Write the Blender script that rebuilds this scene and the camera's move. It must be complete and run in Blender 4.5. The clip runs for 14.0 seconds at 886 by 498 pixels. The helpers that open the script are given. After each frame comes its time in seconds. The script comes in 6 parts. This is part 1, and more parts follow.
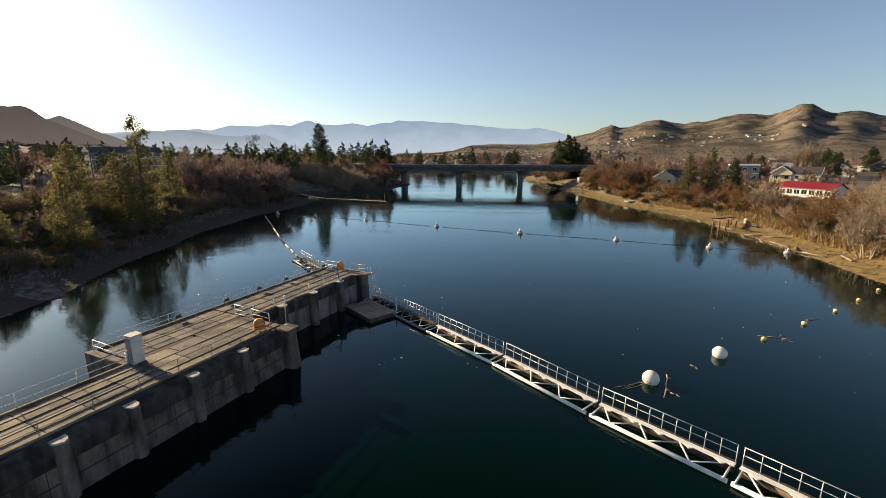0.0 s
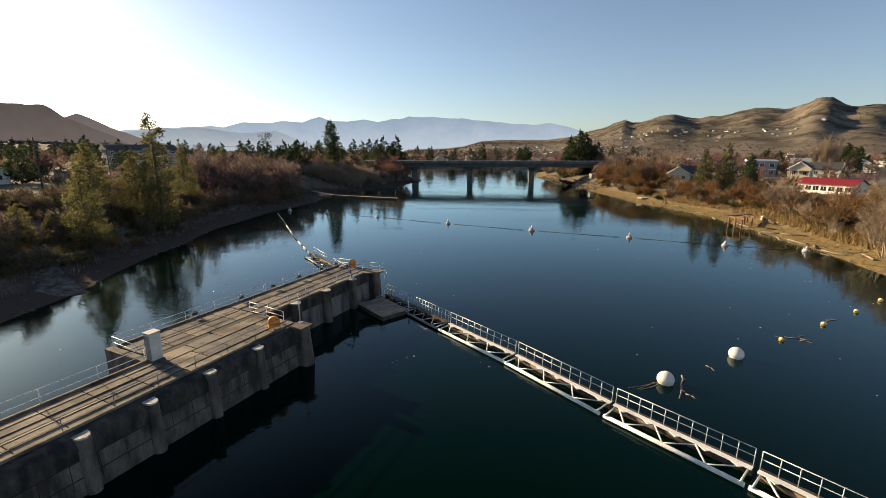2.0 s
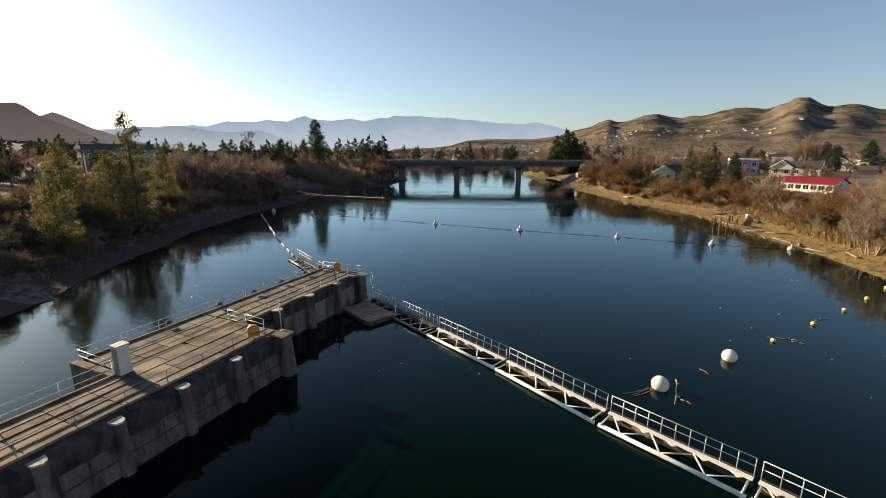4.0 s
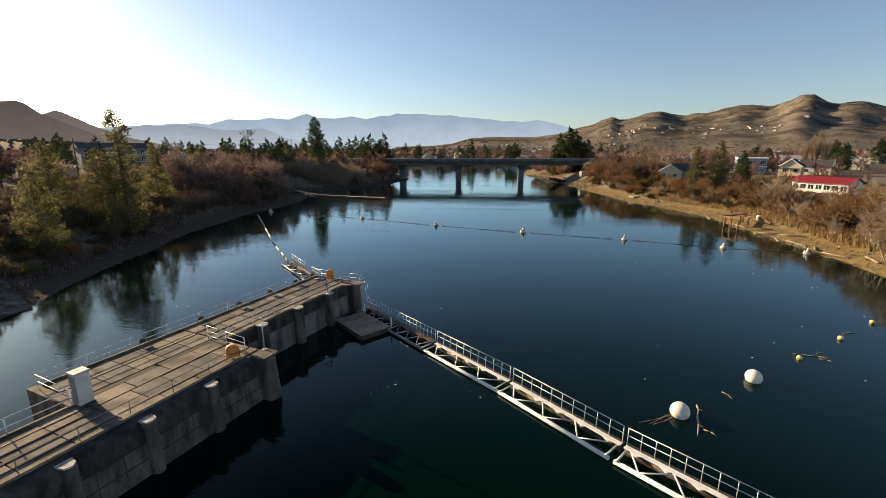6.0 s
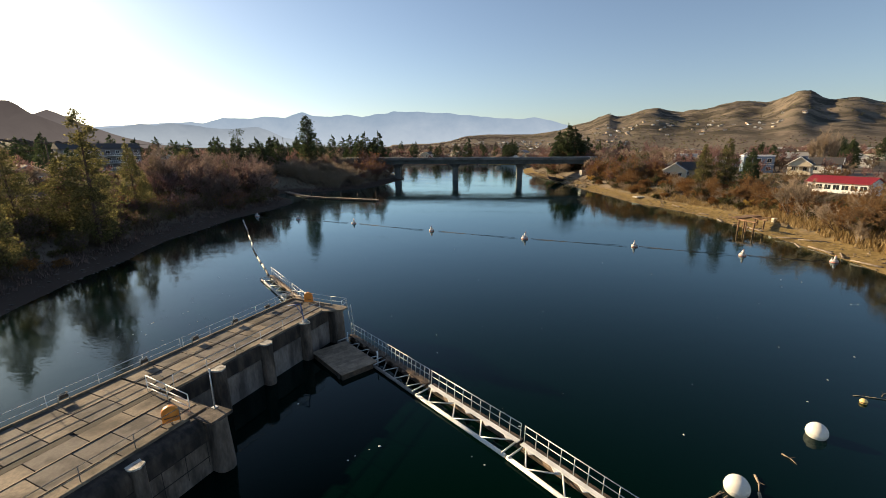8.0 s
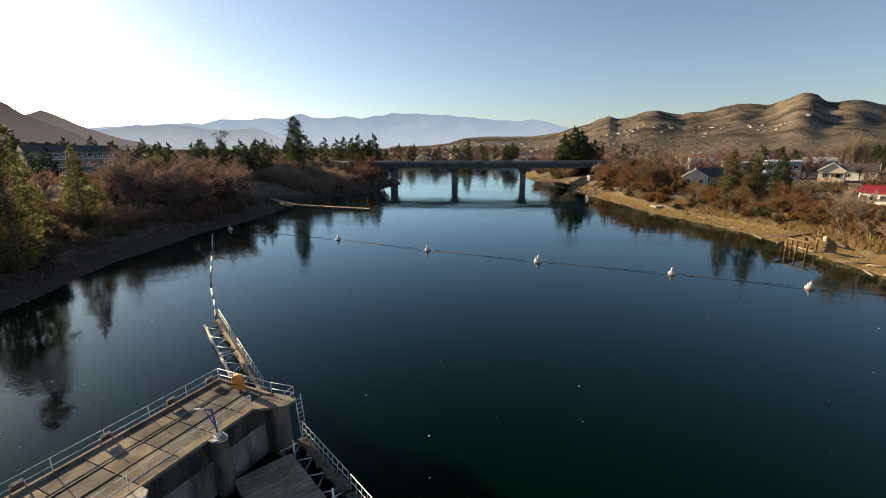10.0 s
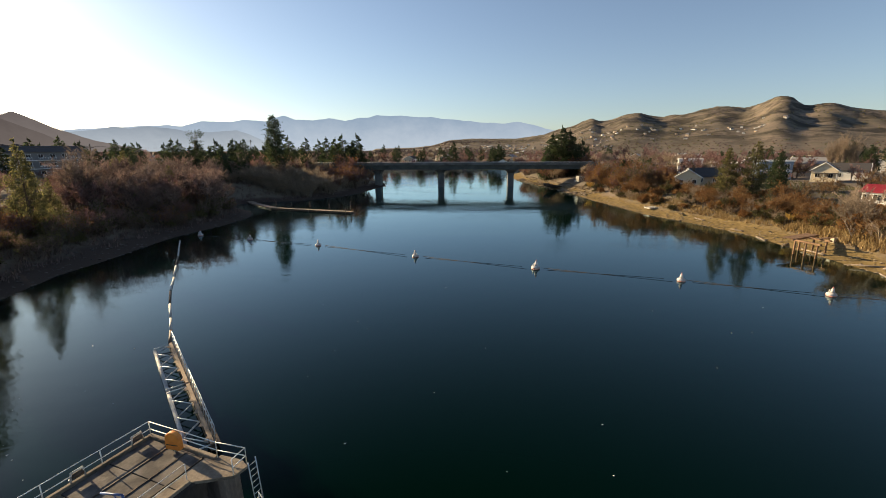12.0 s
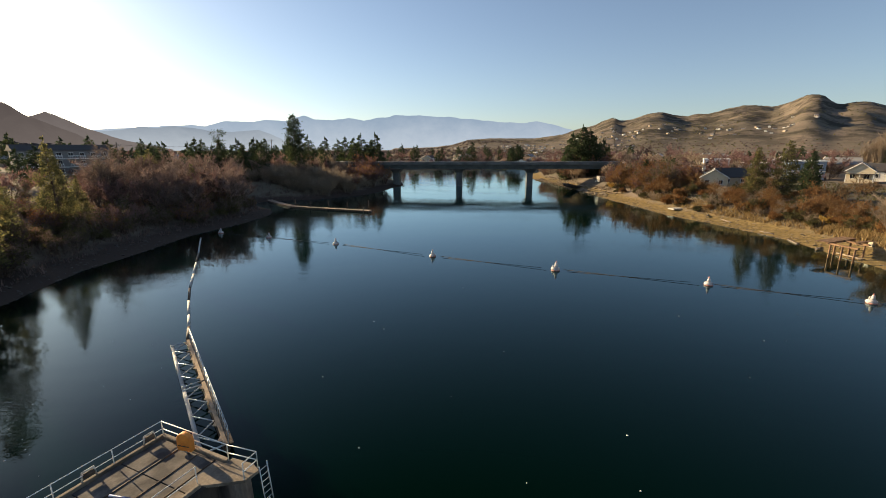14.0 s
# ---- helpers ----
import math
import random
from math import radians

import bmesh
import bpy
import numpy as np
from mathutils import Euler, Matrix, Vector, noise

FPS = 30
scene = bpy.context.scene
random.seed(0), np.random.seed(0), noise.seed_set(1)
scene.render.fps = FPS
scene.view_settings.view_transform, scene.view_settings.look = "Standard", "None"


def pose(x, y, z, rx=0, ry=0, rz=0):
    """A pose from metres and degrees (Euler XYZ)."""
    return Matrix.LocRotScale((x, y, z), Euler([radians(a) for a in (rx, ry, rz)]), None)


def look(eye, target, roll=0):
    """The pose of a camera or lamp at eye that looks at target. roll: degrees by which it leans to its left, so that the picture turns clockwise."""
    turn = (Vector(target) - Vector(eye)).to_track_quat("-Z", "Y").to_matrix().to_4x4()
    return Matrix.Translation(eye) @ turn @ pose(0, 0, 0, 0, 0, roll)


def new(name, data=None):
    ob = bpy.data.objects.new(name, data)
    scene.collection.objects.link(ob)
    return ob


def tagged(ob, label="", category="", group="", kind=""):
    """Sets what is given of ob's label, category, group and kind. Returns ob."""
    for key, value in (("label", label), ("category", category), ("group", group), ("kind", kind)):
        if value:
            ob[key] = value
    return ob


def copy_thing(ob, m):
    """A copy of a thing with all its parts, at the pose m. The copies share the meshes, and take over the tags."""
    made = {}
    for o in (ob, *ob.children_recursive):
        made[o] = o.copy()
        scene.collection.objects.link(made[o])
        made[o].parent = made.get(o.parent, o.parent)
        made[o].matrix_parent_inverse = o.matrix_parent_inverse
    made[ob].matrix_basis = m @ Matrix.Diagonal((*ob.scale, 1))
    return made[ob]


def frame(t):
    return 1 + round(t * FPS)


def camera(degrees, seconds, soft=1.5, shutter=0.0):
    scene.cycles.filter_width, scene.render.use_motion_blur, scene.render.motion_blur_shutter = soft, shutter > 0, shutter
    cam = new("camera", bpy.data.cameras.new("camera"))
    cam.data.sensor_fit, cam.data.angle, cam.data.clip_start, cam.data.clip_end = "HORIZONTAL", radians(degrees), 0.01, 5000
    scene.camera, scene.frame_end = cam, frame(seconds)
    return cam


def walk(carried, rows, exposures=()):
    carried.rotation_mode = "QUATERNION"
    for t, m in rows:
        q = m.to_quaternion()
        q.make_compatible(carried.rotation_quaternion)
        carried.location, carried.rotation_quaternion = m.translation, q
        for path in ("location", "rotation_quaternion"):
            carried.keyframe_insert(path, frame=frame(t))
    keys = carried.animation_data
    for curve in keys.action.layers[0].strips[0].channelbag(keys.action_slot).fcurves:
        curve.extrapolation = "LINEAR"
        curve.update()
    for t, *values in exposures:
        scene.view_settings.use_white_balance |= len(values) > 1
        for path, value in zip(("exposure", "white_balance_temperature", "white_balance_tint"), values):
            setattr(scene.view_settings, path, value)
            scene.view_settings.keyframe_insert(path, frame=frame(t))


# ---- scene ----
cam = camera(92.0, 14.0, soft=0.45)
PATH = [
    (0, (1.955, -0.168, 16.603), (1.679, 1.816, 16.164), 0.2),
    (0.5, (1.789, -0.313, 16.581), (1.504, 1.667, 16.136), 0.2),
    (1, (1.758, -0.439, 16.663), (1.449, 1.537, 16.212), 0.2),
    (1.5, (1.867, -0.346, 16.816), (1.528, 1.625, 16.364), 0.1),
    (2, (1.755, -0.125, 16.807), (1.431, 1.847, 16.350), 0.0),
    (2.5, (1.588, 0.328, 16.798), (1.285, 2.304, 16.345), 0.0),
    (5, (1.519, 2.264, 16.892), (1.264, 4.243, 16.423), -0.1),
    (5.5, (1.551, 3.248, 17.020), (1.297, 5.227, 16.548), -0.1),
    (6, (1.428, 4.204, 17.124), (1.154, 6.181, 16.654), -0.1),
    (6.5, (1.252, 5.313, 17.211), (0.976, 7.288, 16.738), -0.2),
    (7, (1.124, 6.617, 17.319), (0.853, 8.593, 16.843), -0.2),
    (7.5, (0.934, 8.227, 17.438), (0.669, 10.203, 16.959), -0.3),
    (8, (0.792, 10.469, 17.617), (0.531, 12.445, 17.137), -0.4),
    (10.5, (-1.283, 26.459, 18.214), (-1.532, 28.439, 17.744), -0.1),
    (11, (-1.640, 27.822, 17.945), (-1.852, 29.807, 17.477), -0.2),
    (11.5, (-1.909, 29.097, 17.696), (-2.111, 31.083, 17.233), -0.3),
    (12, (-2.134, 29.894, 17.455), (-2.321, 31.882, 16.993), -0.3),
    (12.5, (-2.247, 30.247, 17.375), (-2.434, 32.235, 16.913), -0.3),
    (13, (-2.190, 30.368, 17.395), (-2.397, 32.354, 16.930), -0.3),
    (13.5, (-2.159, 30.512, 17.384), (-2.394, 32.494, 16.918), -0.3),
    (14, (-2.335, 30.777, 17.265), (-2.603, 32.756, 16.802), -0.2),
]
walk(cam, [(t, look(eye, target, roll)) for t, eye, target, roll in PATH],
     ((0, 1.35, 6750, 10), (14, 1.35, 6750, 10)))

# ---- light ----
SUN_AZ, SUN_EL = -64.5, 16.5        # degrees from +y towards +x, and above the horizon
world = bpy.data.worlds.new("world")
scene.world = world
world.use_nodes = True
wn = world.node_tree.nodes
sky = wn.new("ShaderNodeTexSky")
sky.sky_type = "NISHITA"
sky.sun_disc = False
sky.sun_elevation = radians(SUN_EL)
sky.sun_rotation = radians(SUN_AZ)
sky.altitude = 300
sky.air_density, sky.dust_density, sky.ozone_density = 0.95, 0.8, 1.3
wn["Background"].inputs["Strength"].default_value = 0.054
tone = wn.new("ShaderNodeHueSaturation")
tone.inputs["Saturation"].default_value = 0.86
tint = wn.new("ShaderNodeMix")
tint.data_type, tint.blend_type = "RGBA", "MULTIPLY"
tint.inputs[0].default_value = 1.0
tint.inputs[7].default_value = (0.9, 0.98, 1.09, 1)
world.node_tree.links.new(sky.outputs[0], tone.inputs["Color"])
world.node_tree.links.new(tone.outputs[0], tint.inputs[6])
world.node_tree.links.new(tint.outputs[2], wn["Background"].inputs["Color"])
sun = new("sun", bpy.data.lights.new("sun", "SUN"))
sun.data.energy, sun.data.angle, sun.data.color = 4.2, radians(0.5), (1.0, 0.77, 0.48)
_a, _e = radians(SUN_AZ), radians(SUN_EL)
sun.matrix_world = look((0, 0, 80), (-math.sin(_a) * math.cos(_e), -math.cos(_a) * math.cos(_e), 80 - math.sin(_e)))

# ---- materials ----


def mat(name, c1, c2, scale=1.0, rough=0.85, metal=0.0, bump=0.0, bscale=8.0, fine=0.25, rand=0.0, stretch=(1, 1, 1), ior=1.45, contrast=(0.35, 0.65)):
    """Two colours mixed by noise at two scales, with bump; rand varies the value from object to object."""
    m = bpy.data.materials.new(name)
    m.use_nodes = True
    n, l = m.node_tree.nodes, m.node_tree.links
    b = n["Principled BSDF"]
    geo = n.new("ShaderNodeNewGeometry")
    mp = n.new("ShaderNodeMapping")
    mp.inputs["Scale"].default_value = stretch
    l.new(geo.outputs["Position"], mp.inputs["Vector"])
    n1 = n.new("ShaderNodeTexNoise")
    n1.inputs["Scale"].default_value, n1.inputs["Detail"].default_value = scale, 5
    l.new(mp.outputs[0], n1.inputs["Vector"])
    n2 = n.new("ShaderNodeTexNoise")
    n2.inputs["Scale"].default_value, n2.inputs["Detail"].default_value = bscale, 4
    l.new(mp.outputs[0], n2.inputs["Vector"])
    mr = n.new("ShaderNodeMapRange")
    mr.inputs["From Min"].default_value, mr.inputs["From Max"].default_value = contrast
    l.new(n1.outputs["Fac"], mr.inputs["Value"])
    mx = n.new("ShaderNodeMix")
    mx.data_type = "RGBA"
    mx.inputs[6].default_value, mx.inputs[7].default_value = (*c1, 1), (*c2, 1)
    l.new(mr.outputs[0], mx.inputs[0])
    hs = n.new("ShaderNodeHueSaturation")
    ad = n.new("ShaderNodeMath")
    ad.operation = "MULTIPLY_ADD"
    ad.inputs[1].default_value, ad.inputs[2].default_value = 2 * fine, 1 - fine
    l.new(n2.outputs["Fac"], ad.inputs[0])
    l.new(mx.outputs[2], hs.inputs["Color"])
    val = ad.outputs[0]
    if rand:
        oi = n.new("ShaderNodeObjectInfo")
        r2 = n.new("ShaderNodeMath")
        r2.operation = "MULTIPLY_ADD"
        r2.inputs[1].default_value, r2.inputs[2].default_value = 2 * rand, 1 - rand
        l.new(oi.outputs["Random"], r2.inputs[0])
        r3 = n.new("ShaderNodeMath")
        r3.operation = "MULTIPLY"
        l.new(r2.outputs[0], r3.inputs[0])
        l.new(val, r3.inputs[1])
        val = r3.outputs[0]
    l.new(val, hs.inputs["Value"])
    l.new(hs.outputs[0], b.inputs["Base Color"])
    b.inputs["Roughness"].default_value, b.inputs["Metallic"].default_value, b.inputs["IOR"].default_value = rough, metal, ior
    if bump:
        bp = n.new("ShaderNodeBump")
        bp.inputs["Strength"].default_value, bp.inputs["Distance"].default_value = bump, 0.05
        l.new(n2.outputs["Fac"], bp.inputs["Height"])
        l.new(bp.outputs[0], b.inputs["Normal"])
    return m


def leafmat(name, c1, c2, rand=0.15, through_=0.35):
    """Foliage: colour varied from leaf clump to leaf clump, a little light let through."""
    m = bpy.data.materials.new(name)
    m.use_nodes = True
    n, l = m.node_tree.nodes, m.node_tree.links
    b = n["Principled BSDF"]
    geo = n.new("ShaderNodeNewGeometry")
    mx = n.new("ShaderNodeMix")
    mx.data_type = "RGBA"
    mx.inputs[6].default_value, mx.inputs[7].default_value = (*c1, 1), (*c2, 1)
    l.new(geo.outputs["Random Per Island"], mx.inputs[0])
    hs = n.new("ShaderNodeHueSaturation")
    oi = n.new("ShaderNodeObjectInfo")
    r2 = n.new("ShaderNodeMath")
    r2.operation = "MULTIPLY_ADD"
    r2.inputs[1].default_value, r2.inputs[2].default_value = 2 * rand, 1 - rand
    l.new(oi.outputs["Random"], r2.inputs[0])
    l.new(r2.outputs[0], hs.inputs["Value"])
    l.new(mx.outputs[2], hs.inputs["Color"])
    l.new(hs.outputs[0], b.inputs["Base Color"])
    b.inputs["Roughness"].default_value = 0.8
    tr = n.new("ShaderNodeBsdfTranslucent")
    l.new(hs.outputs[0], tr.inputs["Color"])
    ms = n.new("ShaderNodeMixShader")
    ms.inputs[0].default_value = through_
    l.new(b.outputs[0], ms.inputs[1])
    l.new(tr.outputs[0], ms.inputs[2])
    l.new(ms.outputs[0], n["Material Output"].inputs["Surface"])
    return m


def water_mat():
    """Deep clear water: a dark body under a mirror that strengthens towards grazing view."""
    m = bpy.data.materials.new("river_water")
    m.use_nodes = True
    n, l = m.node_tree.nodes, m.node_tree.links
    n.remove(n["Principled BSDF"])
    body = n.new("ShaderNodeBsdfDiffuse")
    body.inputs["Color"].default_value = (0.0002, 0.0056, 0.0041, 1)
    gloss = n.new("ShaderNodeBsdfGlossy")
    gloss.inputs["Roughness"].default_value = 0.035
    gloss.inputs["Color"].default_value = (0.78, 0.95, 1.0, 1)
    geo = n.new("ShaderNodeNewGeometry")
    last = None
    for sc, st, dist in ((0.05, 0.35, 0.13), (0.35, 0.3, 0.05), (2.2, 0.3, 0.016)):
        mp = n.new("ShaderNodeMapping")
        mp.inputs["Scale"].default_value = (1, 1.6, 1)
        l.new(geo.outputs["Position"], mp.inputs["Vector"])
        t = n.new("ShaderNodeTexNoise")
        t.inputs["Scale"].default_value, t.inputs["Detail"].default_value = sc, 3
        l.new(mp.outputs[0], t.inputs["Vector"])
        bp = n.new("ShaderNodeBump")
        bp.inputs["Strength"].default_value, bp.inputs["Distance"].default_value = st, dist
        l.new(t.outputs["Fac"], bp.inputs["Height"])
        if sc > 2:
            mp2 = n.new("ShaderNodeMapping")
            mp2.inputs["Scale"].default_value = (0.022, 0.075, 1)
            l.new(geo.outputs["Position"], mp2.inputs["Vector"])
            ruffle = n.new("ShaderNodeTexNoise")
            ruffle.inputs["Scale"].default_value, ruffle.inputs["Detail"].default_value, ruffle.inputs["Distortion"].default_value = 1.0, 5, 0.6
            l.new(mp2.outputs[0], ruffle.inputs["Vector"])
            mr = n.new("ShaderNodeMapRange")
            mr.inputs["From Min"].default_value, mr.inputs["From Max"].default_value = 0.48, 0.66
            mr.inputs["To Min"].default_value, mr.inputs["To Max"].default_value = 0.22, 0.95
            l.new(ruffle.outputs["Fac"], mr.inputs["Value"])
            l.new(mr.outputs[0], bp.inputs["Strength"])
        if last:
            l.new(last.outputs[0], bp.inputs["Normal"])
        last = bp
    l.new(last.outputs[0], gloss.inputs["Normal"])
    fr = n.new("ShaderNodeFresnel")
    fr.inputs["IOR"].default_value = 1.333
    a = n.new("ShaderNodeMath")
    a.operation = "MULTIPLY_ADD"
    a.inputs[1].default_value, a.inputs[2].default_value = 1.5, -0.044
    a.use_clamp = True
    l.new(fr.outputs[0], a.inputs[0])
    mx = n.new("ShaderNodeMixShader")
    l.new(a.outputs[0], mx.inputs[0])
    l.new(body.outputs[0], mx.inputs[1])
    l.new(gloss.outputs[0], mx.inputs[2])
    l.new(mx.outputs[0], n["Material Output"].inputs["Surface"])
    return m


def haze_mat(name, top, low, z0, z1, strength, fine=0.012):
    """Far range, haze put into its colour: it glows faintly, paler towards its foot."""
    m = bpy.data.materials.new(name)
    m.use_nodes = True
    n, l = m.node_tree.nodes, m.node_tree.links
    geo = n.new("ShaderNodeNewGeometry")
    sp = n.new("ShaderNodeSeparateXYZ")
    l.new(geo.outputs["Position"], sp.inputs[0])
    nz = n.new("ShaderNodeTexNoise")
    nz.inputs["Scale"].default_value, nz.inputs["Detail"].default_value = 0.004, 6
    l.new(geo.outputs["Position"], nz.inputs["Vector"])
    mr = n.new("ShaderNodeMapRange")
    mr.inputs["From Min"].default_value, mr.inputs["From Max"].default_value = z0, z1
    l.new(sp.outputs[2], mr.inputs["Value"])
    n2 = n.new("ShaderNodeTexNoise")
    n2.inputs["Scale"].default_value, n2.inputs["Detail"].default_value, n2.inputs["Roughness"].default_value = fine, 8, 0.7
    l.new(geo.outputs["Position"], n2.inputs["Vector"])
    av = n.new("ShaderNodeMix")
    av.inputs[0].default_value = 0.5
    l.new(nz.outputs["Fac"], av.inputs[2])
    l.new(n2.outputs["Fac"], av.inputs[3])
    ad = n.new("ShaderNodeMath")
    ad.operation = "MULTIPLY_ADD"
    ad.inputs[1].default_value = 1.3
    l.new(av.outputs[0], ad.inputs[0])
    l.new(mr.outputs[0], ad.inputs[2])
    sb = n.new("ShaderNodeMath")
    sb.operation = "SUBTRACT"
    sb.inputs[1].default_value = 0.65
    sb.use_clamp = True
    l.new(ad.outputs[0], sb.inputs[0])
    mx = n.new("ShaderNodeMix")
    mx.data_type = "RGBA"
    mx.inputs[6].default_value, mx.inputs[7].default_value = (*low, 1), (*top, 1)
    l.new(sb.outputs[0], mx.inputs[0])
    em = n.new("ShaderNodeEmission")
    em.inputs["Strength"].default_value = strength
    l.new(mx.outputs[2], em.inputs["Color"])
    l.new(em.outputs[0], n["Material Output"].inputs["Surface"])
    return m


WATER = water_mat()
CONCRETE = mat("weathered_concrete", (0.032, 0.026, 0.021), (0.155, 0.125, 0.1), 1.3, 0.9, bump=0.4, bscale=9, fine=0.55, stretch=(1, 1, 0.3))
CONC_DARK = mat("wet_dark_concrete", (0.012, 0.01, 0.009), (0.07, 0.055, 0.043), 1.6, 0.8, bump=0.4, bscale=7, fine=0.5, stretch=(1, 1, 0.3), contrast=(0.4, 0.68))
CONC_GREY = mat("pale_grey_concrete", (0.06, 0.053, 0.048), (0.2, 0.175, 0.155), 1.1, 0.9, bump=0.3, bscale=9, fine=0.45, stretch=(1, 1, 0.3))
CONC_CAP = mat("white_stained_concrete", (0.2, 0.18, 0.15), (0.6, 0.57, 0.5), 3.0, 0.9, bump=0.3, bscale=12)
SLAB_TAN = mat("tan_deck_concrete", (0.07, 0.057, 0.044), (0.225, 0.183, 0.134), 0.7, 0.9, bump=0.25, bscale=7, fine=0.5, rand=0.14, contrast=(0.36, 0.6))
SLAB_GREY = mat("grey_deck_concrete", (0.052, 0.046, 0.042), (0.125, 0.11, 0.095), 0.9, 0.9, bump=0.25, bscale=9, fine=0.4, rand=0.2, contrast=(0.4, 0.58))
STEEL = mat("galvanised_steel", (0.42, 0.44, 0.44), (0.6, 0.61, 0.6), 2.0, 0.45, metal=0.6, fine=0.15)
WHITE = mat("white_painted_steel", (0.62, 0.61, 0.57), (0.8, 0.79, 0.75), 1.5, 0.5, fine=0.15, bscale=10)
GALV_DULL = mat("dull_grey_white_paint", (0.3, 0.29, 0.27), (0.5, 0.49, 0.46), 1.5, 0.6, fine=0.3, bscale=8)
RUSTY = mat("rusty_dark_steel", (0.05, 0.04, 0.032), (0.13, 0.09, 0.06), 2.0, 0.7, metal=0.3, fine=0.3)
ORANGE = mat("orange_plastic", (0.62, 0.2, 0.03), (0.75, 0.28, 0.05), 2.5, 0.5, fine=0.15)
BLUE_STEEL = mat("blue_painted_steel", (0.04, 0.08, 0.2), (0.06, 0.11, 0.27), 2.5, 0.5)
BUOY_WHITE = mat("white_buoy_plastic", (0.6, 0.57, 0.5), (0.74, 0.71, 0.64), 1.2, 0.45, fine=0.1)
BUOY_RED = mat("faded_red_plastic", (0.5, 0.2, 0.16), (0.6, 0.32, 0.27), 3.0, 0.5)
BUOY_YELLOW = mat("yellow_buoy_plastic", (0.7, 0.47, 0.15), (0.8, 0.62, 0.28), 3.0, 0.45)
WOOD = mat("grey_weathered_wood", (0.2, 0.15, 0.105), (0.34, 0.26, 0.18), 1.5, 0.9, bump=0.3, bscale=9, fine=0.3, rand=0.15)
WOOD_DARK = mat("wet_log", (0.05, 0.035, 0.026), (0.11, 0.075, 0.05), 1.5, 0.7, fine=0.3, rand=0.2)
BARK = mat("bark", (0.06, 0.043, 0.032), (0.14, 0.1, 0.075), 3.0, 0.95, bump=0.4, fine=0.3, rand=0.15)
WOOD_RED = mat("reddish_weathered_timber", (0.15, 0.085, 0.045), (0.3, 0.18, 0.1), 1.5, 0.9, bump=0.3, bscale=9, fine=0.3, rand=0.15)
BARK_PALE = mat("pale_bark", (0.2, 0.16, 0.12), (0.32, 0.26, 0.2), 3.0, 0.95, fine=0.3, rand=0.15)
ASPHALT = mat("asphalt", (0.045, 0.045, 0.047), (0.07, 0.068, 0.066), 1.0, 0.9, fine=0.2)
BRIDGE_CONC = mat("grey_bridge_concrete", (0.08, 0.085, 0.082), (0.15, 0.155, 0.15), 0.25, 0.85, fine=0.2, bscale=2, stretch=(1, 1, 0.4))
BRIDGE_GIRDER = mat("green_grey_bridge_girder", (0.045, 0.055, 0.054), (0.08, 0.092, 0.088), 0.3, 0.6, fine=0.2, bscale=2)
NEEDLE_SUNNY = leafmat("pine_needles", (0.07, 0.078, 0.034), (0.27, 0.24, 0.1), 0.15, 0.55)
NEEDLE = leafmat("fir_needles", (0.028, 0.05, 0.024), (0.085, 0.105, 0.046), 0.2, 0.45)
TWIG_RED = leafmat("reddish_bare_twigs", (0.14, 0.083, 0.076), (0.27, 0.158, 0.14), 0.35, 0.35)
TWIG_TAN = leafmat("tan_bare_twigs", (0.2, 0.155, 0.11), (0.4, 0.31, 0.22), 0.25, 0.4)
TWIG_GREY = leafmat("grey_brown_bare_twigs", (0.13, 0.1, 0.083), (0.26, 0.2, 0.165), 0.25, 0.35)
TWIG_BROWN = leafmat("brown_bare_twigs", (0.105, 0.077, 0.068), (0.225, 0.156, 0.13), 0.35, 0.35)
TWIG_DARK = leafmat("dark_brown_bare_twigs", (0.11, 0.066, 0.03), (0.265, 0.163, 0.075), 0.3, 0.3)
TWIG_AMBER = leafmat("amber_brown_bare_twigs", (0.16, 0.092, 0.034), (0.33, 0.2, 0.078), 0.3, 0.35)
TWIG_GOLD = leafmat("golden_willow_twigs", (0.4, 0.26, 0.06), (0.55, 0.38, 0.1), 0.15, 0.2)
LEAF_RUST = leafmat("rusty_dry_leaves", (0.13, 0.064, 0.024), (0.3, 0.152, 0.05), 0.25, 0.3)
LEAF_OLIVE = leafmat("olive_shrub_leaves", (0.06, 0.061, 0.024), (0.16, 0.14, 0.05), 0.25, 0.3)
REED = leafmat("dry_reed", (0.2, 0.13, 0.055), (0.42, 0.3, 0.13), 0.2, 0.3)

# ---- building helpers ----


def mesh_of(name, bm, material):
    me = bpy.data.meshes.new(name)
    bm.to_mesh(me)
    bm.free()
    if material:
        me.materials.append(material)
    return me


def part(name, bm, material, parent, label=""):
    ob = new(name, mesh_of(name, bm, material))
    ob.parent = parent
    if label:
        ob["label"] = label
    return ob


def data_part(name, verts, faces, material, parent=None, smooth=False):
    me = bpy.data.meshes.new(name)
    me.from_pydata(verts, [], faces)
    me.materials.append(material)
    if smooth:
        me.polygons.foreach_set("use_smooth", [True] * len(me.polygons))
    ob = new(name, me)
    if parent:
        ob.parent = parent
    return ob


def thing(name, m, label, category, group="", kind=""):
    ob = new(name)
    ob.matrix_world = m
    return tagged(ob, label, category, group, kind)


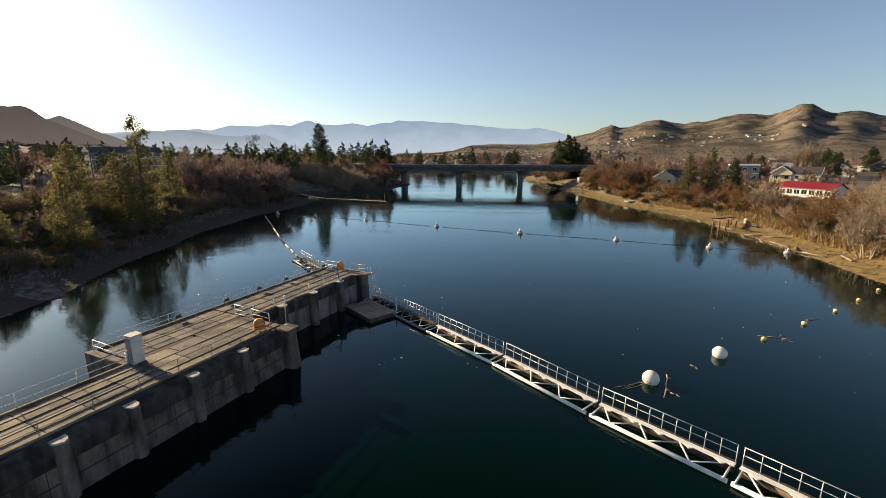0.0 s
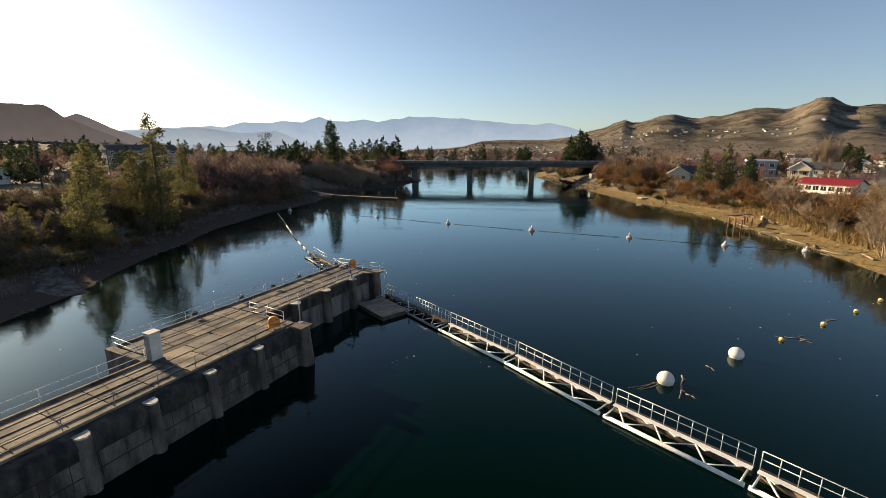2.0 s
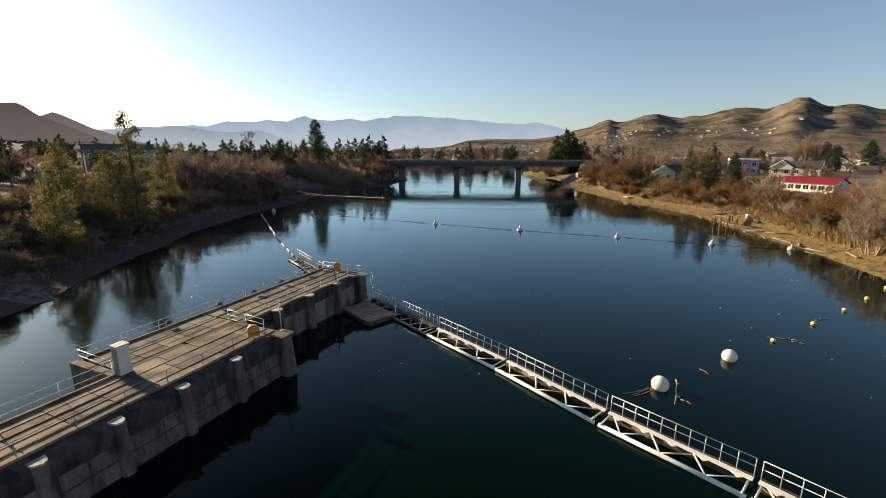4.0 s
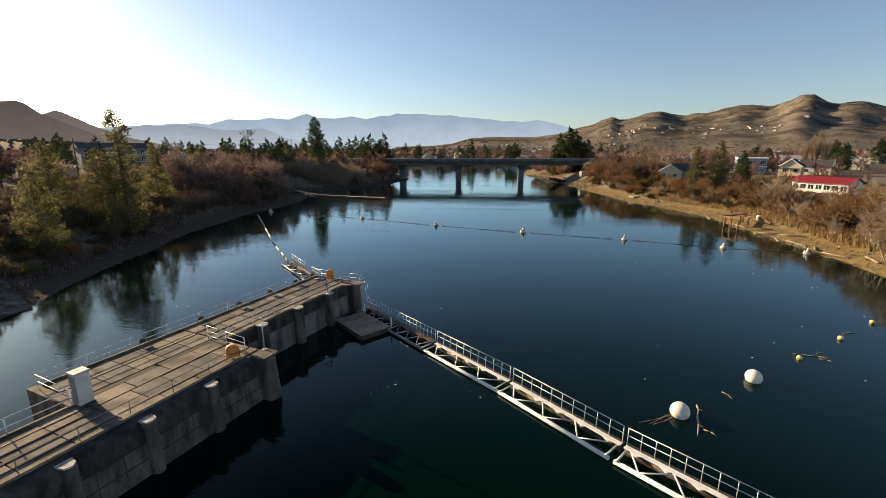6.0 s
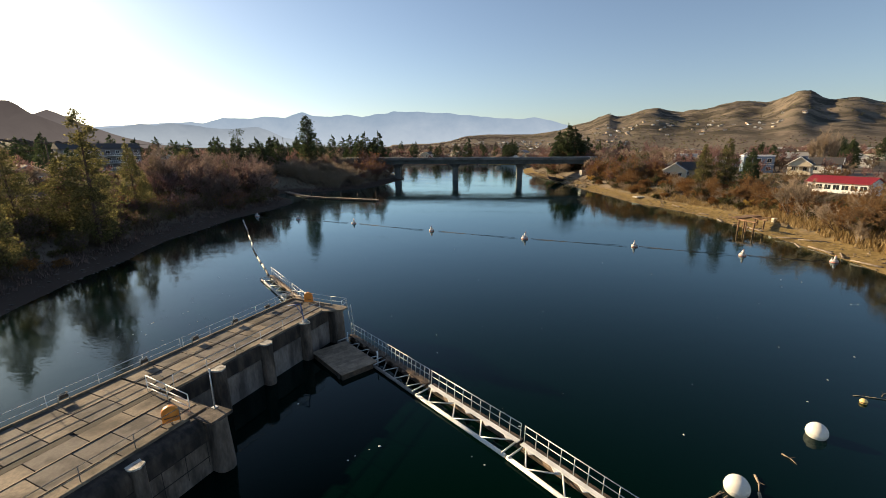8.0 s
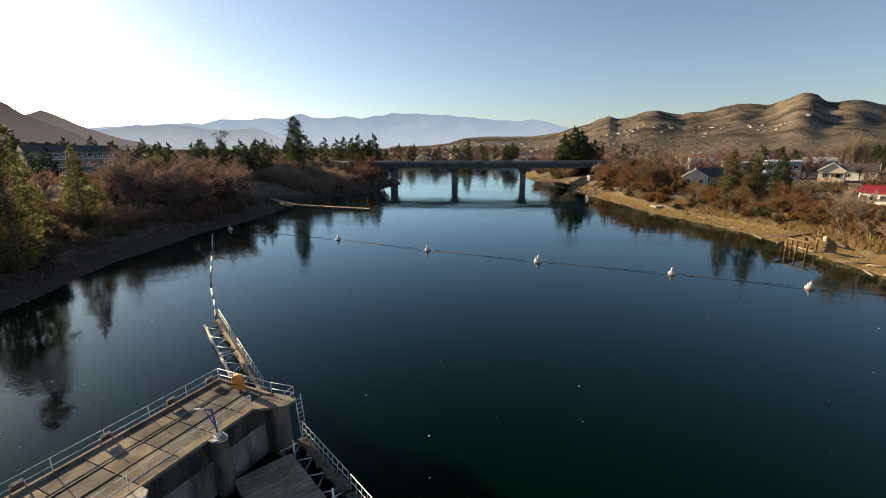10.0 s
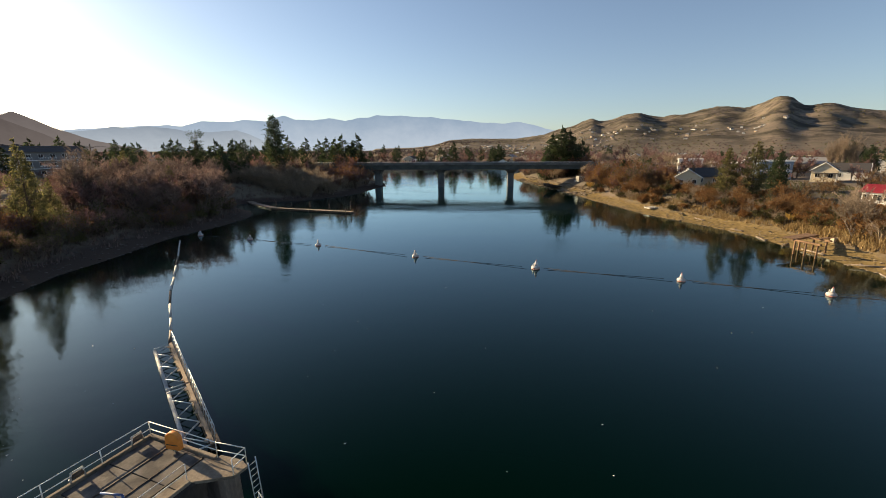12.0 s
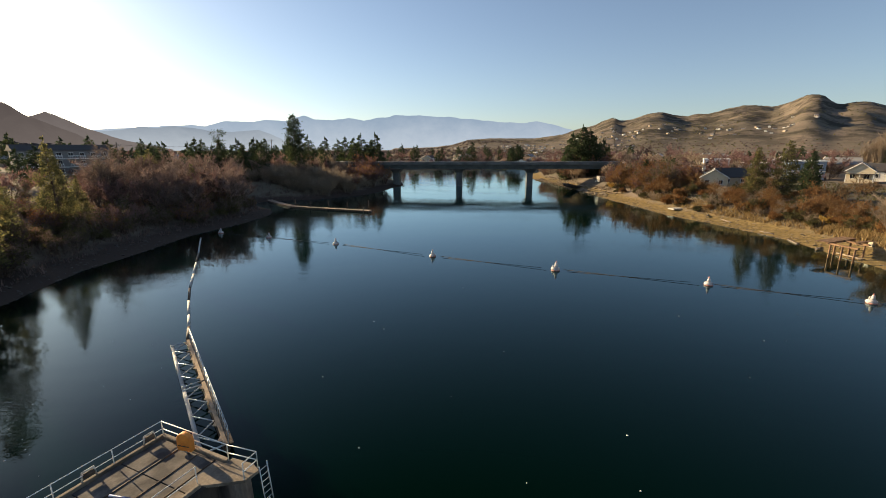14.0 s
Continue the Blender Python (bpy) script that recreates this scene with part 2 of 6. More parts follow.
def box(bm, x0, x1, y0, y1, z0, z1, bevel=0.0):
    r = bmesh.ops.create_cube(bm, size=1)
    for v in r["verts"]:
        v.co = Vector((x0 + (v.co.x + 0.5) * (x1 - x0), y0 + (v.co.y + 0.5) * (y1 - y0), z0 + (v.co.z + 0.5) * (z1 - z0)))
    if bevel:
        es = list({e for v in r["verts"] for e in v.link_edges})
        bmesh.ops.bevel(bm, geom=es, offset=bevel, segments=2, affect="EDGES")
    return bm


def tube(bm, p0, p1, r0, r1=None, seg=8):
    p0, p1 = Vector(p0), Vector(p1)
    r1 = r0 if r1 is None else r1
    d = p1 - p0
    m = Matrix.Translation((p0 + p1) / 2) @ d.to_track_quat("Z", "Y").to_matrix().to_4x4()
    r = bmesh.ops.create_cone(bm, cap_ends=True, segments=seg, radius1=r0, radius2=max(r1, 1e-4), depth=d.length, matrix=m)
    if seg > 5:
        for v in r["verts"]:
            for f in v.link_faces:
                if len(f.verts) == 4:
                    f.smooth = True
    return bm


def prism(bm, outline, x0, x1):
    """A (y, z) outline drawn out along x."""
    a = [bm.verts.new((x0, y, z)) for y, z in outline]
    b = [bm.verts.new((x1, y, z)) for y, z in outline]
    n = len(outline)
    for i in range(n):
        bm.faces.new((a[i], a[(i + 1) % n], b[(i + 1) % n], b[i]))
    bm.faces.new(a[::-1])
    bm.faces.new(b)
    bmesh.ops.recalc_face_normals(bm, faces=bm.faces[:])
    return bm


def slab(bm, plan, z0, z1):
    """A plan outline raised from z0 to z1."""
    a = [bm.verts.new((x, y, z0)) for x, y in plan]
    b = [bm.verts.new((x, y, z1)) for x, y in plan]
    n = len(plan)
    for i in range(n):
        bm.faces.new((a[i], a[(i + 1) % n], b[(i + 1) % n], b[i]))
    bm.faces.new(a[::-1])
    bm.faces.new(b)
    bmesh.ops.recalc_face_normals(bm, faces=bm.faces[:])
    return bm


# ---- the lie of the land ----
LEFT_SHORE = ((-90, -40), (10, -46), (35, -49.2), (42, -50.4), (48, -53), (60, -56.6), (72, -59), (84, -63.5), (99, -64.5), (112, -65.5), (125, -64), (140, -65), (150, -70), (158, -80), (166, -84), (172, -78), (178, -66), (186, -61), (198, -55), (215, -53), (240, -50), (262, -56), (300, -75), (350, -90), (430, -110), (470, -60))
RIGHT_SHORE = ((-90, 60), (40, 53), (64, 53), (75, 53.8), (102, 53.4), (120, 53), (130, 50), (138, 46.8), (150, 42), (166, 39.5), (180, 36.5), (214, 31.8), (240, 27), (257, 24), (285, 17.5), (300, 16), (345, 18), (430, 40), (470, 60))
RIDGE_RIGHT = ((-14.0, 0.0040), (-9.0, 0.0060), (-6.6, 0.0106), (-4.4, 0.0216), (-1.5, 0.0247), (4.2, 0.0246), (7.6, 0.0327), (8.9, 0.0406), (10.9, 0.0475), (11.8, 0.0554), (13.1, 0.0648), (13.7, 0.0580), (14.7, 0.0587), (15.6, 0.0625), (16.7, 0.0700), (18.2, 0.0731), (19.4, 0.0667), (20.8, 0.0627), (21.6, 0.0669), (22.7, 0.0655), (24.0, 0.0698), (25.2, 0.0756), (26.2, 0.0772), (27.7, 0.0741), (28.8, 0.0716), (29.9, 0.0796), (30.9, 0.0893), (31.8, 0.0898), (32.9, 0.0758), (33.6, 0.0717), (34.5, 0.0746), (35.5, 0.0745), (36.8, 0.0656), (39.0, 0.0580), (60.0, 0.0500), (120.0, 0.0200))
RIDGE_LEFT = ((-120, 0.03), (-75, 0.06), (-60, 0.079), (-52.6, 0.081), (-51.5, 0.08), (-50.4, 0.07), (-49.5, 0.0634), (-48.6, 0.0675), (-47.2, 0.057), (-46, 0.044), (-44.9, 0.033), (-43, 0.018), (-39, 0.005), (-30, 0.0))


def ease(s):
    s = np.clip(s, 0, 1)
    return s * s * (3 - 2 * s)


def waves(x, y, k, seed):
    """Smooth pseudo-noise, about -1 to 1, for arrays."""
    rs = np.random.RandomState(seed)
    out = 0
    for i in range(6):
        a, p, f = rs.uniform(0, 6.283), rs.uniform(0, 6.283), k * 1.7 ** (i * 0.6)
        out = out + np.sin((x * math.cos(a) + y * math.sin(a)) * f + p + 1.3 * np.sin((x * math.sin(a) - y * math.cos(a)) * f * 0.7 + 2 * p)) / 1.5 ** i
    return out / 2.2


def ground_z(x, y):
    x, y = np.asarray(x, float), np.asarray(y, float)
    xl = np.interp(y, *zip(*LEFT_SHORE)) + 0.7 * waves(y, y * 0, 0.11, 3)
    xr = np.interp(y, *zip(*RIGHT_SHORE)) + 0.6 * waves(y, y * 0, 0.13, 4)
    dl, dr = xl - x, x - xr
    shut = np.maximum((y - 428) * 0.6, (-70 - y) * 0.6)
    zl = np.interp(np.maximum(dl, shut), (-20, -6, 0, 2, 5, 9, 22, 60, 200), (-4, -2, 0, 0.35, 0.8, 1.7, 5.5, 8.0, 9.5))
    zr = np.interp(np.maximum(dr, shut), (-20, -6, 0, 3, 5.8, 7.6, 12, 25, 60, 200), (-4, -2, 0, 0.45, 0.95, 1.7, 3.6, 5.2, 7.0, 9.0))
    z = np.where(dl > dr, zl, zr)
    out = np.maximum(np.maximum(dl, dr), shut)
    z = z + np.clip(out / 12, 0, 1) * 0.35 * waves(x, y, 0.12, 5) + np.clip(out / 3, 0, 1) * 0.07 * waves(x, y, 0.9, 6)
    # road embankments of the bridge
    off = np.abs(y - 243)
    side = np.maximum(ease((x - 43) / 9) * ease((110 - x) / 40), ease((-60 - x) / 9) * ease((200 + x) / 60))
    bank = side * ease(1 - (off - 5.5) / 9)
    z = np.where(bank > 0.02, np.maximum(z, bank * 10.2), z)
    rad, az = np.hypot(x, y - 15), np.degrees(np.arctan2(x, y - 15))
    fold = 0.25 * waves(x, y, 0.09, 10) + 1 - 2 * np.abs(waves(x, y, 0.005, 7)) + 0.5 * (1 - 2 * np.abs(waves(x, y, 0.014, 8))) + 0.3 * (1 - 2 * np.abs(waves(x, y, 0.04, 9)))
    s = np.clip((rad - 650) / 1500, 0, 1)
    tall = 16 + 2150 * np.interp(az, *zip(*RIDGE_RIGHT), left=0, right=0) - 9
    back = 1 - 0.45 * ease((rad - 2150) / 1500)
    z = z + np.maximum(tall, 0) * (0.35 * ease(s * 2.2) + 0.65 * s ** 1.7) * back * (1 + 0.26 * fold * s * (1 - s) * 2)
    s2 = np.clip((rad - 560) / 270, 0, 1)
    tall2 = np.interp(az, *zip(*RIDGE_LEFT), left=0, right=0) * 210
    z = z + tall2 * ease(s2) * (1 - 0.4 * ease((rad - 850) / 800)) * (1 + 0.25 * fold * s2 * (1 - s2) * 2)
    return z


def gz(x, y):
    return float(ground_z(x, y))


def ground_mat():
    """Dry banks: tan shingle near the water, rough brown and dull green grass above, scrub on the hills."""
    m = mat("dry_ground", (0.195, 0.158, 0.125), (0.14, 0.121, 0.09), 0.02, 0.95, bump=0.5, bscale=0.9, fine=0.35)
    n, l = m.node_tree.nodes, m.node_tree.links
    b = n["Principled BSDF"]
    b.inputs["Specular IOR Level"].default_value = 0.05
    col = b.inputs["Base Color"].links[0].from_socket
    geo = n.new("ShaderNodeNewGeometry")
    sp = n.new("ShaderNodeSeparateXYZ")
    l.new(geo.outputs["Position"], sp.inputs[0])
    nz = n.new("ShaderNodeTexNoise")
    nz.inputs["Scale"].default_value, nz.inputs["Detail"].default_value = 0.25, 6
    l.new(geo.outputs["Position"], nz.inputs["Vector"])
    hz = n.new("ShaderNodeMath")
    hz.operation = "MULTIPLY_ADD"
    hz.inputs[1].default_value = -1.6
    l.new(nz.outputs["Fac"], hz.inputs[0])
    l.new(sp.outputs[2], hz.inputs[2])
    mr = n.new("ShaderNodeMapRange")
    mr.inputs["From Min"].default_value, mr.inputs["From Max"].default_value = 0.1, 0.9
    l.new(hz.outputs[0], mr.inputs["Value"])
    sh = n.new("ShaderNodeTexVoronoi")
    sh.inputs["Scale"].default_value = 1.6
    l.new(geo.outputs["Position"], sh.inputs["Vector"])
    m2 = n.new("ShaderNodeMix")
    m2.data_type = "RGBA"
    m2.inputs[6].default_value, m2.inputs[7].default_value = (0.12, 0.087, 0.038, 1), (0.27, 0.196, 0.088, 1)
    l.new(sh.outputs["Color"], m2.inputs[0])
    # left bank's tree shade painted in: darker shore colour west of x = -20
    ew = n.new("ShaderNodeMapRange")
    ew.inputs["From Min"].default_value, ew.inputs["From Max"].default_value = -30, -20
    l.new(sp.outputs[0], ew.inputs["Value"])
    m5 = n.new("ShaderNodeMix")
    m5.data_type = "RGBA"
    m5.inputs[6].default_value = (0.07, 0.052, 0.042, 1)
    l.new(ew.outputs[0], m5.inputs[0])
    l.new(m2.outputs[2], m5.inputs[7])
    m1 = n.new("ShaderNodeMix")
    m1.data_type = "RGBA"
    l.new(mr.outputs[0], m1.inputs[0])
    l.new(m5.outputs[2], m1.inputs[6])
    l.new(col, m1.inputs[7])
    # scrub patches on the high ground
    n3 = n.new("ShaderNodeTexNoise")
    n3.inputs["Scale"].default_value, n3.inputs["Detail"].default_value = 0.016, 10
    n3.inputs["Roughness"].default_value = 0.72
    l.new(geo.outputs["Position"], n3.inputs["Vector"])
    r3 = n.new("ShaderNodeMapRange")
    r3.inputs["From Min"].default_value, r3.inputs["From Max"].default_value = 0.46, 0.58
    l.new(n3.outputs["Fac"], r3.inputs["Value"])
    hi = n.new("ShaderNodeMapRange")
    hi.inputs["From Min"].default_value, hi.inputs["From Max"].default_value = 14, 40
    l.new(sp.outputs[2], hi.inputs["Value"])
    mu = n.new("ShaderNodeMath")
    mu.operation = "MULTIPLY"
    l.new(r3.outputs[0], mu.inputs[0])
    l.new(hi.outputs[0], mu.inputs[1])
    # gullies too fine for the sheet
    old = [k for k in n if k.bl_idname == "ShaderNodeBump"][0]
    gully = n.new("ShaderNodeBump")
    gully.inputs["Distance"].default_value = 2.4
    l.new(hi.outputs[0], gully.inputs["Strength"])
    l.new(n3.outputs["Fac"], gully.inputs["Height"])
    l.new(old.outputs[0], gully.inputs["Normal"])
    l.new(gully.outputs[0], b.inputs["Normal"])
    m4 = n.new("ShaderNodeMix")
    m4.data_type = "RGBA"
    m4.inputs[7].default_value = (0.06, 0.053, 0.042, 1)
    l.new(mu.outputs[0], m4.inputs[0])
    l.new(m1.outputs[2], m4.inputs[6])
    l.new(m4.outputs[2], b.inputs["Base Color"])
    return m


def build_ground():
    az = np.radians(np.concatenate([np.arange(-75, 75, 0.5), np.arange(75, 285, 2.5)]))
    rad = 4.0 * 1.0165 ** np.arange(0, 432)
    A, R = np.meshgrid(az, rad)
    X, Y = R * np.sin(A), 30 + R * np.cos(A)
    Z = ground_z(X, Y)
    nr, na = A.shape
    verts = np.stack([X.ravel(), Y.ravel(), Z.ravel()], 1)
    i = np.arange(nr * na).reshape(nr, na)
    q = np.stack([i[:-1], np.roll(i, -1, 1)[:-1], np.roll(i, -1, 1)[1:], i[1:]], -1).reshape(-1, 4)[:, ::-1]
    verts = np.vstack([verts, [[0, 30, -4]]])
    c = len(verts) - 1
    tri = [(c, int(i[0, (k + 1) % na]), int(i[0, k])) for k in range(na)]
    ob = data_part("ground", verts.tolist(), q.tolist() + tri, ground_mat(), smooth=True)
    return tagged(ob, "dry river banks with tan shingle and brown grass", "ground", kind="structure")


build_ground()
bm = bmesh.new()
bmesh.ops.create_grid(bm, x_segments=1, y_segments=1, size=1)
for v in bm.verts:
    v.co = Vector((v.co.x * 190 - 10, 170 + v.co.y * 290, 0))
tagged(new("water", mesh_of("water", bm, WATER)), "calm dark blue-green river water reflecting the banks", "river", kind="structure")


def build_range(name, profile, dist, z0, material, label):
    """A far mountain range: a slope with a ridge line, folded, all round the front."""
    az = np.radians(np.arange(profile[0][0], profile[-1][0] + 0.01, 0.25))
    rows = 9
    verts, faces = [], []
    ridge = 16 + dist * np.interp(np.degrees(az), *zip(*profile)) + dist * 0.0008 * waves(np.degrees(az), az * 0, 1.6, 11) + dist * 0.0005 * waves(np.degrees(az), az * 0, 4.5, 13)
    for k in range(rows):
        s = k / (rows - 1)
        r = dist * (0.93 + 0.07 * s) + 25 * waves(np.degrees(az), az * 0 + k, 1.1, 12)
        z = z0 + (ridge - z0) * s
        verts += np.stack([r * np.sin(az), 15 + r * np.cos(az), z], 1).tolist()
    n = len(az)
    for k in range(rows - 1):
        for j in range(n - 1):
            faces.append((k * n + j, k * n + j + 1, (k + 1) * n + j + 1, (k + 1) * n + j))
    ob = data_part(name, verts, faces, material, smooth=True)
    return tagged(ob, label, "mountains", kind="structure")


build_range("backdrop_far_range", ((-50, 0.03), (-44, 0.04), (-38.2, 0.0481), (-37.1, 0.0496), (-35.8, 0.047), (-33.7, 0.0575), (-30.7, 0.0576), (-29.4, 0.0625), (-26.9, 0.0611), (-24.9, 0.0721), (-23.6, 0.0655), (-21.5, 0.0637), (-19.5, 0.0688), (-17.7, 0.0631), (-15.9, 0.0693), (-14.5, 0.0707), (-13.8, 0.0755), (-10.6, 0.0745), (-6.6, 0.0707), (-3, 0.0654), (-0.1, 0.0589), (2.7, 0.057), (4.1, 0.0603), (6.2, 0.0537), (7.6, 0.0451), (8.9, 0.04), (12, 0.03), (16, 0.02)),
            4300, -40, haze_mat("far_hazy_blue_slopes", (0.225, 0.3, 0.4), (0.37, 0.435, 0.515), 60, 340, 0.52), "far blue hazy mountain range under a pale sky")
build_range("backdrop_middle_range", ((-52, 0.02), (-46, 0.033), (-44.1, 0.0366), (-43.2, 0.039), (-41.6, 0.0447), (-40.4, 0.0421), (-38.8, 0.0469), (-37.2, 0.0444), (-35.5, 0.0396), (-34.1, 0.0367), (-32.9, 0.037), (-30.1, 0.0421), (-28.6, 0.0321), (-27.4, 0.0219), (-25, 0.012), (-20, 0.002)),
            3300, -30, haze_mat("middle_hazy_grey_slopes", (0.2, 0.24, 0.295), (0.34, 0.385, 0.435), 40, 180, 0.52), "hazy grey-blue middle mountain ridge")
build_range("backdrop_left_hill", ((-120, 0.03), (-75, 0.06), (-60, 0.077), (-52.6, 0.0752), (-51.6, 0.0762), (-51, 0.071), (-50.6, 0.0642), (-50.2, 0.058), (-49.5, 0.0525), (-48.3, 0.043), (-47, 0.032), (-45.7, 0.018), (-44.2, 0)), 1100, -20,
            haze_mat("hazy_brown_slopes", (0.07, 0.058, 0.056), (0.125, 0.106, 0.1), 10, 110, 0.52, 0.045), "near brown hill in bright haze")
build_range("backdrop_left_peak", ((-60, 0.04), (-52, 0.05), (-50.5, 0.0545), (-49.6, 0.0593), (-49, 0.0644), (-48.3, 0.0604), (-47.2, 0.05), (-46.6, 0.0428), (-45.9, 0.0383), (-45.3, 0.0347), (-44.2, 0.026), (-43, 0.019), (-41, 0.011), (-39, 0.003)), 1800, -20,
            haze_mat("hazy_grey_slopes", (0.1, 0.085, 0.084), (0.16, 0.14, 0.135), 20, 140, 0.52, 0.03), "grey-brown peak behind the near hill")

# ---- the dam pier and its deck; x runs along it upstream, y away from the open river ----
DAM = pose(-14.0, 29.4, 0, 0, 0, 73.92)
DECK = 3.25


def dam_pt(u, v, z=0.0):
    return DAM @ Vector((u, v, z))


def nose_pier(u, v_back, v_nose, half, ztop, parent, cap=True, lean=0.3):
    """An upright pier with a rounded nose, slightly battered, and a stained cap stone."""
    bm = bmesh.new()
    rings = []
    for z, k in ((-2.5, -lean * 0.8), (0.4, -lean * 0.85), (ztop - 0.35, 0.0), (ztop, 0.0)):
        ring = [(u - half, v_back)]
        for i in range(9):
            a = math.pi * (1 + i / 8)
            ring.append((u + half * math.cos(a), v_nose + half + k + half * math.sin(a)))
        ring.append((u + half, v_back))
        rings.append([bm.verts.new((x, y, z)) for x, y in ring])
    n = len(rings[0])
    for a, b in zip(rings, rings[1:]):
        for i in range(n):
            f = bm.faces.new((a[i], a[(i + 1) % n], b[(i + 1) % n], b[i]))
    bm.faces.new(rings[-1])
    bm.faces.new(rings[0][::-1])
    bmesh.ops.recalc_face_normals(bm, faces=bm.faces[:])
    p = part("pier", bm, CONCRETE, parent)
    if cap:
        bm = bmesh.new()
        rj = random.Random(int(u * 10) + 500)
        plan = [(u - half * 1.05, v_nose + half * 1.9)]
        for i in range(9):
            a = math.pi * (1 + i / 8)
            j = rj.uniform(0.8, 1.12)
            plan.append((u + half * j * math.cos(a), v_nose + half + half * j * math.sin(a)))
        plan.append((u + half * 1.05, v_nose + half * 1.9))
        slab(bm, plan, ztop + 0.004, ztop + 0.1)
        part("cap_stone", bm, CONC_CAP, p, "cap stone stained white")
    return p


JOINT = mat("black_stained_joint", (0.008, 0.007, 0.006), (0.03, 0.024, 0.02), 1.2, 0.9, fine=0.4)
PIPE_GREY = mat("dull_grey_pipe", (0.13, 0.125, 0.115), (0.24, 0.23, 0.21), 2.0, 0.6, metal=0.2)


def build_dam():
    dam = thing("dam_pier", DAM, "long weathered concrete dam pier with a flat deck", "dam", kind="")
    # river-side wall of the near part: steep face, dark rounded shoulder
    bm = bmesh.new()
    prism(bm, ((1.44, 2.97), (0.9, 2.9), (0.72, 2.75), (0.66, 2.5), (0.5, -3), (2.2, -3), (2.2, 2.97)), -34, -0.55)
    part("river_wall", bm, CONCRETE, dam)
    bm = bmesh.new()
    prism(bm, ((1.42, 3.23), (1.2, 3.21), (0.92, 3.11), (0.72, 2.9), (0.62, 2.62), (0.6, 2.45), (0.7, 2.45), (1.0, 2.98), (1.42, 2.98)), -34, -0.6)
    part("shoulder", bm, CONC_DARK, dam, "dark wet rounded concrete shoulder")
    # formwork joints of the river wall
    for z in (1.95, 1.0):
        bm = bmesh.new()
        y = 0.5 + (z + 3) * 0.16 / 5.5
        box(bm, -34, -0.6, y - 0.012, y + 0.05, z - 0.03, z + 0.03)
        part("joint_line", bm, JOINT, dam)
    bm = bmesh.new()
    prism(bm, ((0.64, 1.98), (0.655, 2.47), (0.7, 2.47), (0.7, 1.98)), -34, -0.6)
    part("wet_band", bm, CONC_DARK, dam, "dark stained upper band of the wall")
    for k in range(27):
        bm = bmesh.new()
        prism(bm, ((0.592, 0.05), (0.632, 1.92), (0.7, 1.92), (0.65, 0.05)), -33.2 + k * 1.25, -33.165 + k * 1.25)
        part("joint_line", bm, JOINT, dam)
    # core and far walls
    bm = bmesh.new()
    slab(bm, ((-34, 2.2), (-8.6, 2.2), (0.3, 2.2), (0.3, 5.3), (16.1, 5.3), (16.1, 9.8), (-8.55, 9.8), (-8.55, 5.58), (-34, 5.58)), -3, DECK - 0.14)
    part("core", bm, CONCRETE, dam)
    # wall of the upstream part
    bm = bmesh.new()
    prism(bm, ((4.95, 3.09), (4.93, 2.1), (4.85, 2.05), (4.8, -3), (5.3, -3), (5.3, 3.09)), 0.5, 15.8)
    part("upstream_wall", bm, CONC_GREY, dam, "pale grey lower wall with faint streaks")
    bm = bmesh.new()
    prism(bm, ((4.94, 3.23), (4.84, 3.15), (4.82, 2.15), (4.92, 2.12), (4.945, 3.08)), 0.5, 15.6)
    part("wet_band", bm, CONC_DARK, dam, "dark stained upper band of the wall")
    # end wall of the near part behind the big pier
    bm = bmesh.new()
    slab(bm, ((-0.55, 0.75), (0.5, 0.75), (0.5, 4.95), (0.3, 4.95), (0.3, 2.2), (-0.55, 2.2)), -3, 3.11)
    part("end_wall", bm, CONCRETE, dam)
    # piers
    for u in (-33.7, -30.0, -26.2, -22.5, -18.7, -14.9, -11.6, -7.95, -4.15):
        nose_pier(u, 1.0, 0.36, 0.34, 3.05, dam, lean=0.18)
    big = nose_pier(0.0, 1.6, -0.05, 0.55, 3.11, dam, cap=False, lean=0.3)
    bm = bmesh.new()
    box(bm, -0.72, 0.72, 0.0, 1.4, 3.115, DECK, 0.05)
    part("pier_top_slab", bm, CONCRETE, big)
    for u in (3.6, 7.7, 11.95):
        nose_pier(u, 4.9, 4.2, 0.42, 3.25, dam, lean=0.1)
    nose_pier(15.8, 5.3, 3.75, 0.6, 3.12, dam, cap=False, lean=0.15)
    bm = bmesh.new()
    slab(bm, ((14.5, 5.18), (15.0, 4.4), (15.6, 3.5), (16.3, 3.45), (16.5, 4.0), (16.4, 5.18)), 3.125, DECK + 0.02)
    part("end_platform", bm, SLAB_TAN, dam, "small pale end platform")
    # kerbs
    for u0, u1, v0, v1 in ((-34, -0.9, 1.43, 1.6), (0.75, 14.6, 4.96, 5.12), (-8.5, 16.04, 9.63, 9.82), (-34, -8.6, 5.4, 5.6), (16.05, 16.25, 5.2, 9.82)):
        bm = bmesh.new()
        box(bm, u0, u1, v0, v1, DECK - 0.136, DECK + 0.12, 0.02)
        part("kerb", bm, SLAB_TAN, dam)
    # upstream buttress below the wide part's corner
    bm = bmesh.new()
    slab(bm, ((-9.1, 5.7), (-8.56, 5.7), (-8.56, 10.2), (-9.1, 10.2)), -3, DECK - 0.05)
    part("corner_wall", bm, CONCRETE, dam)
    return dam


dam = build_dam()


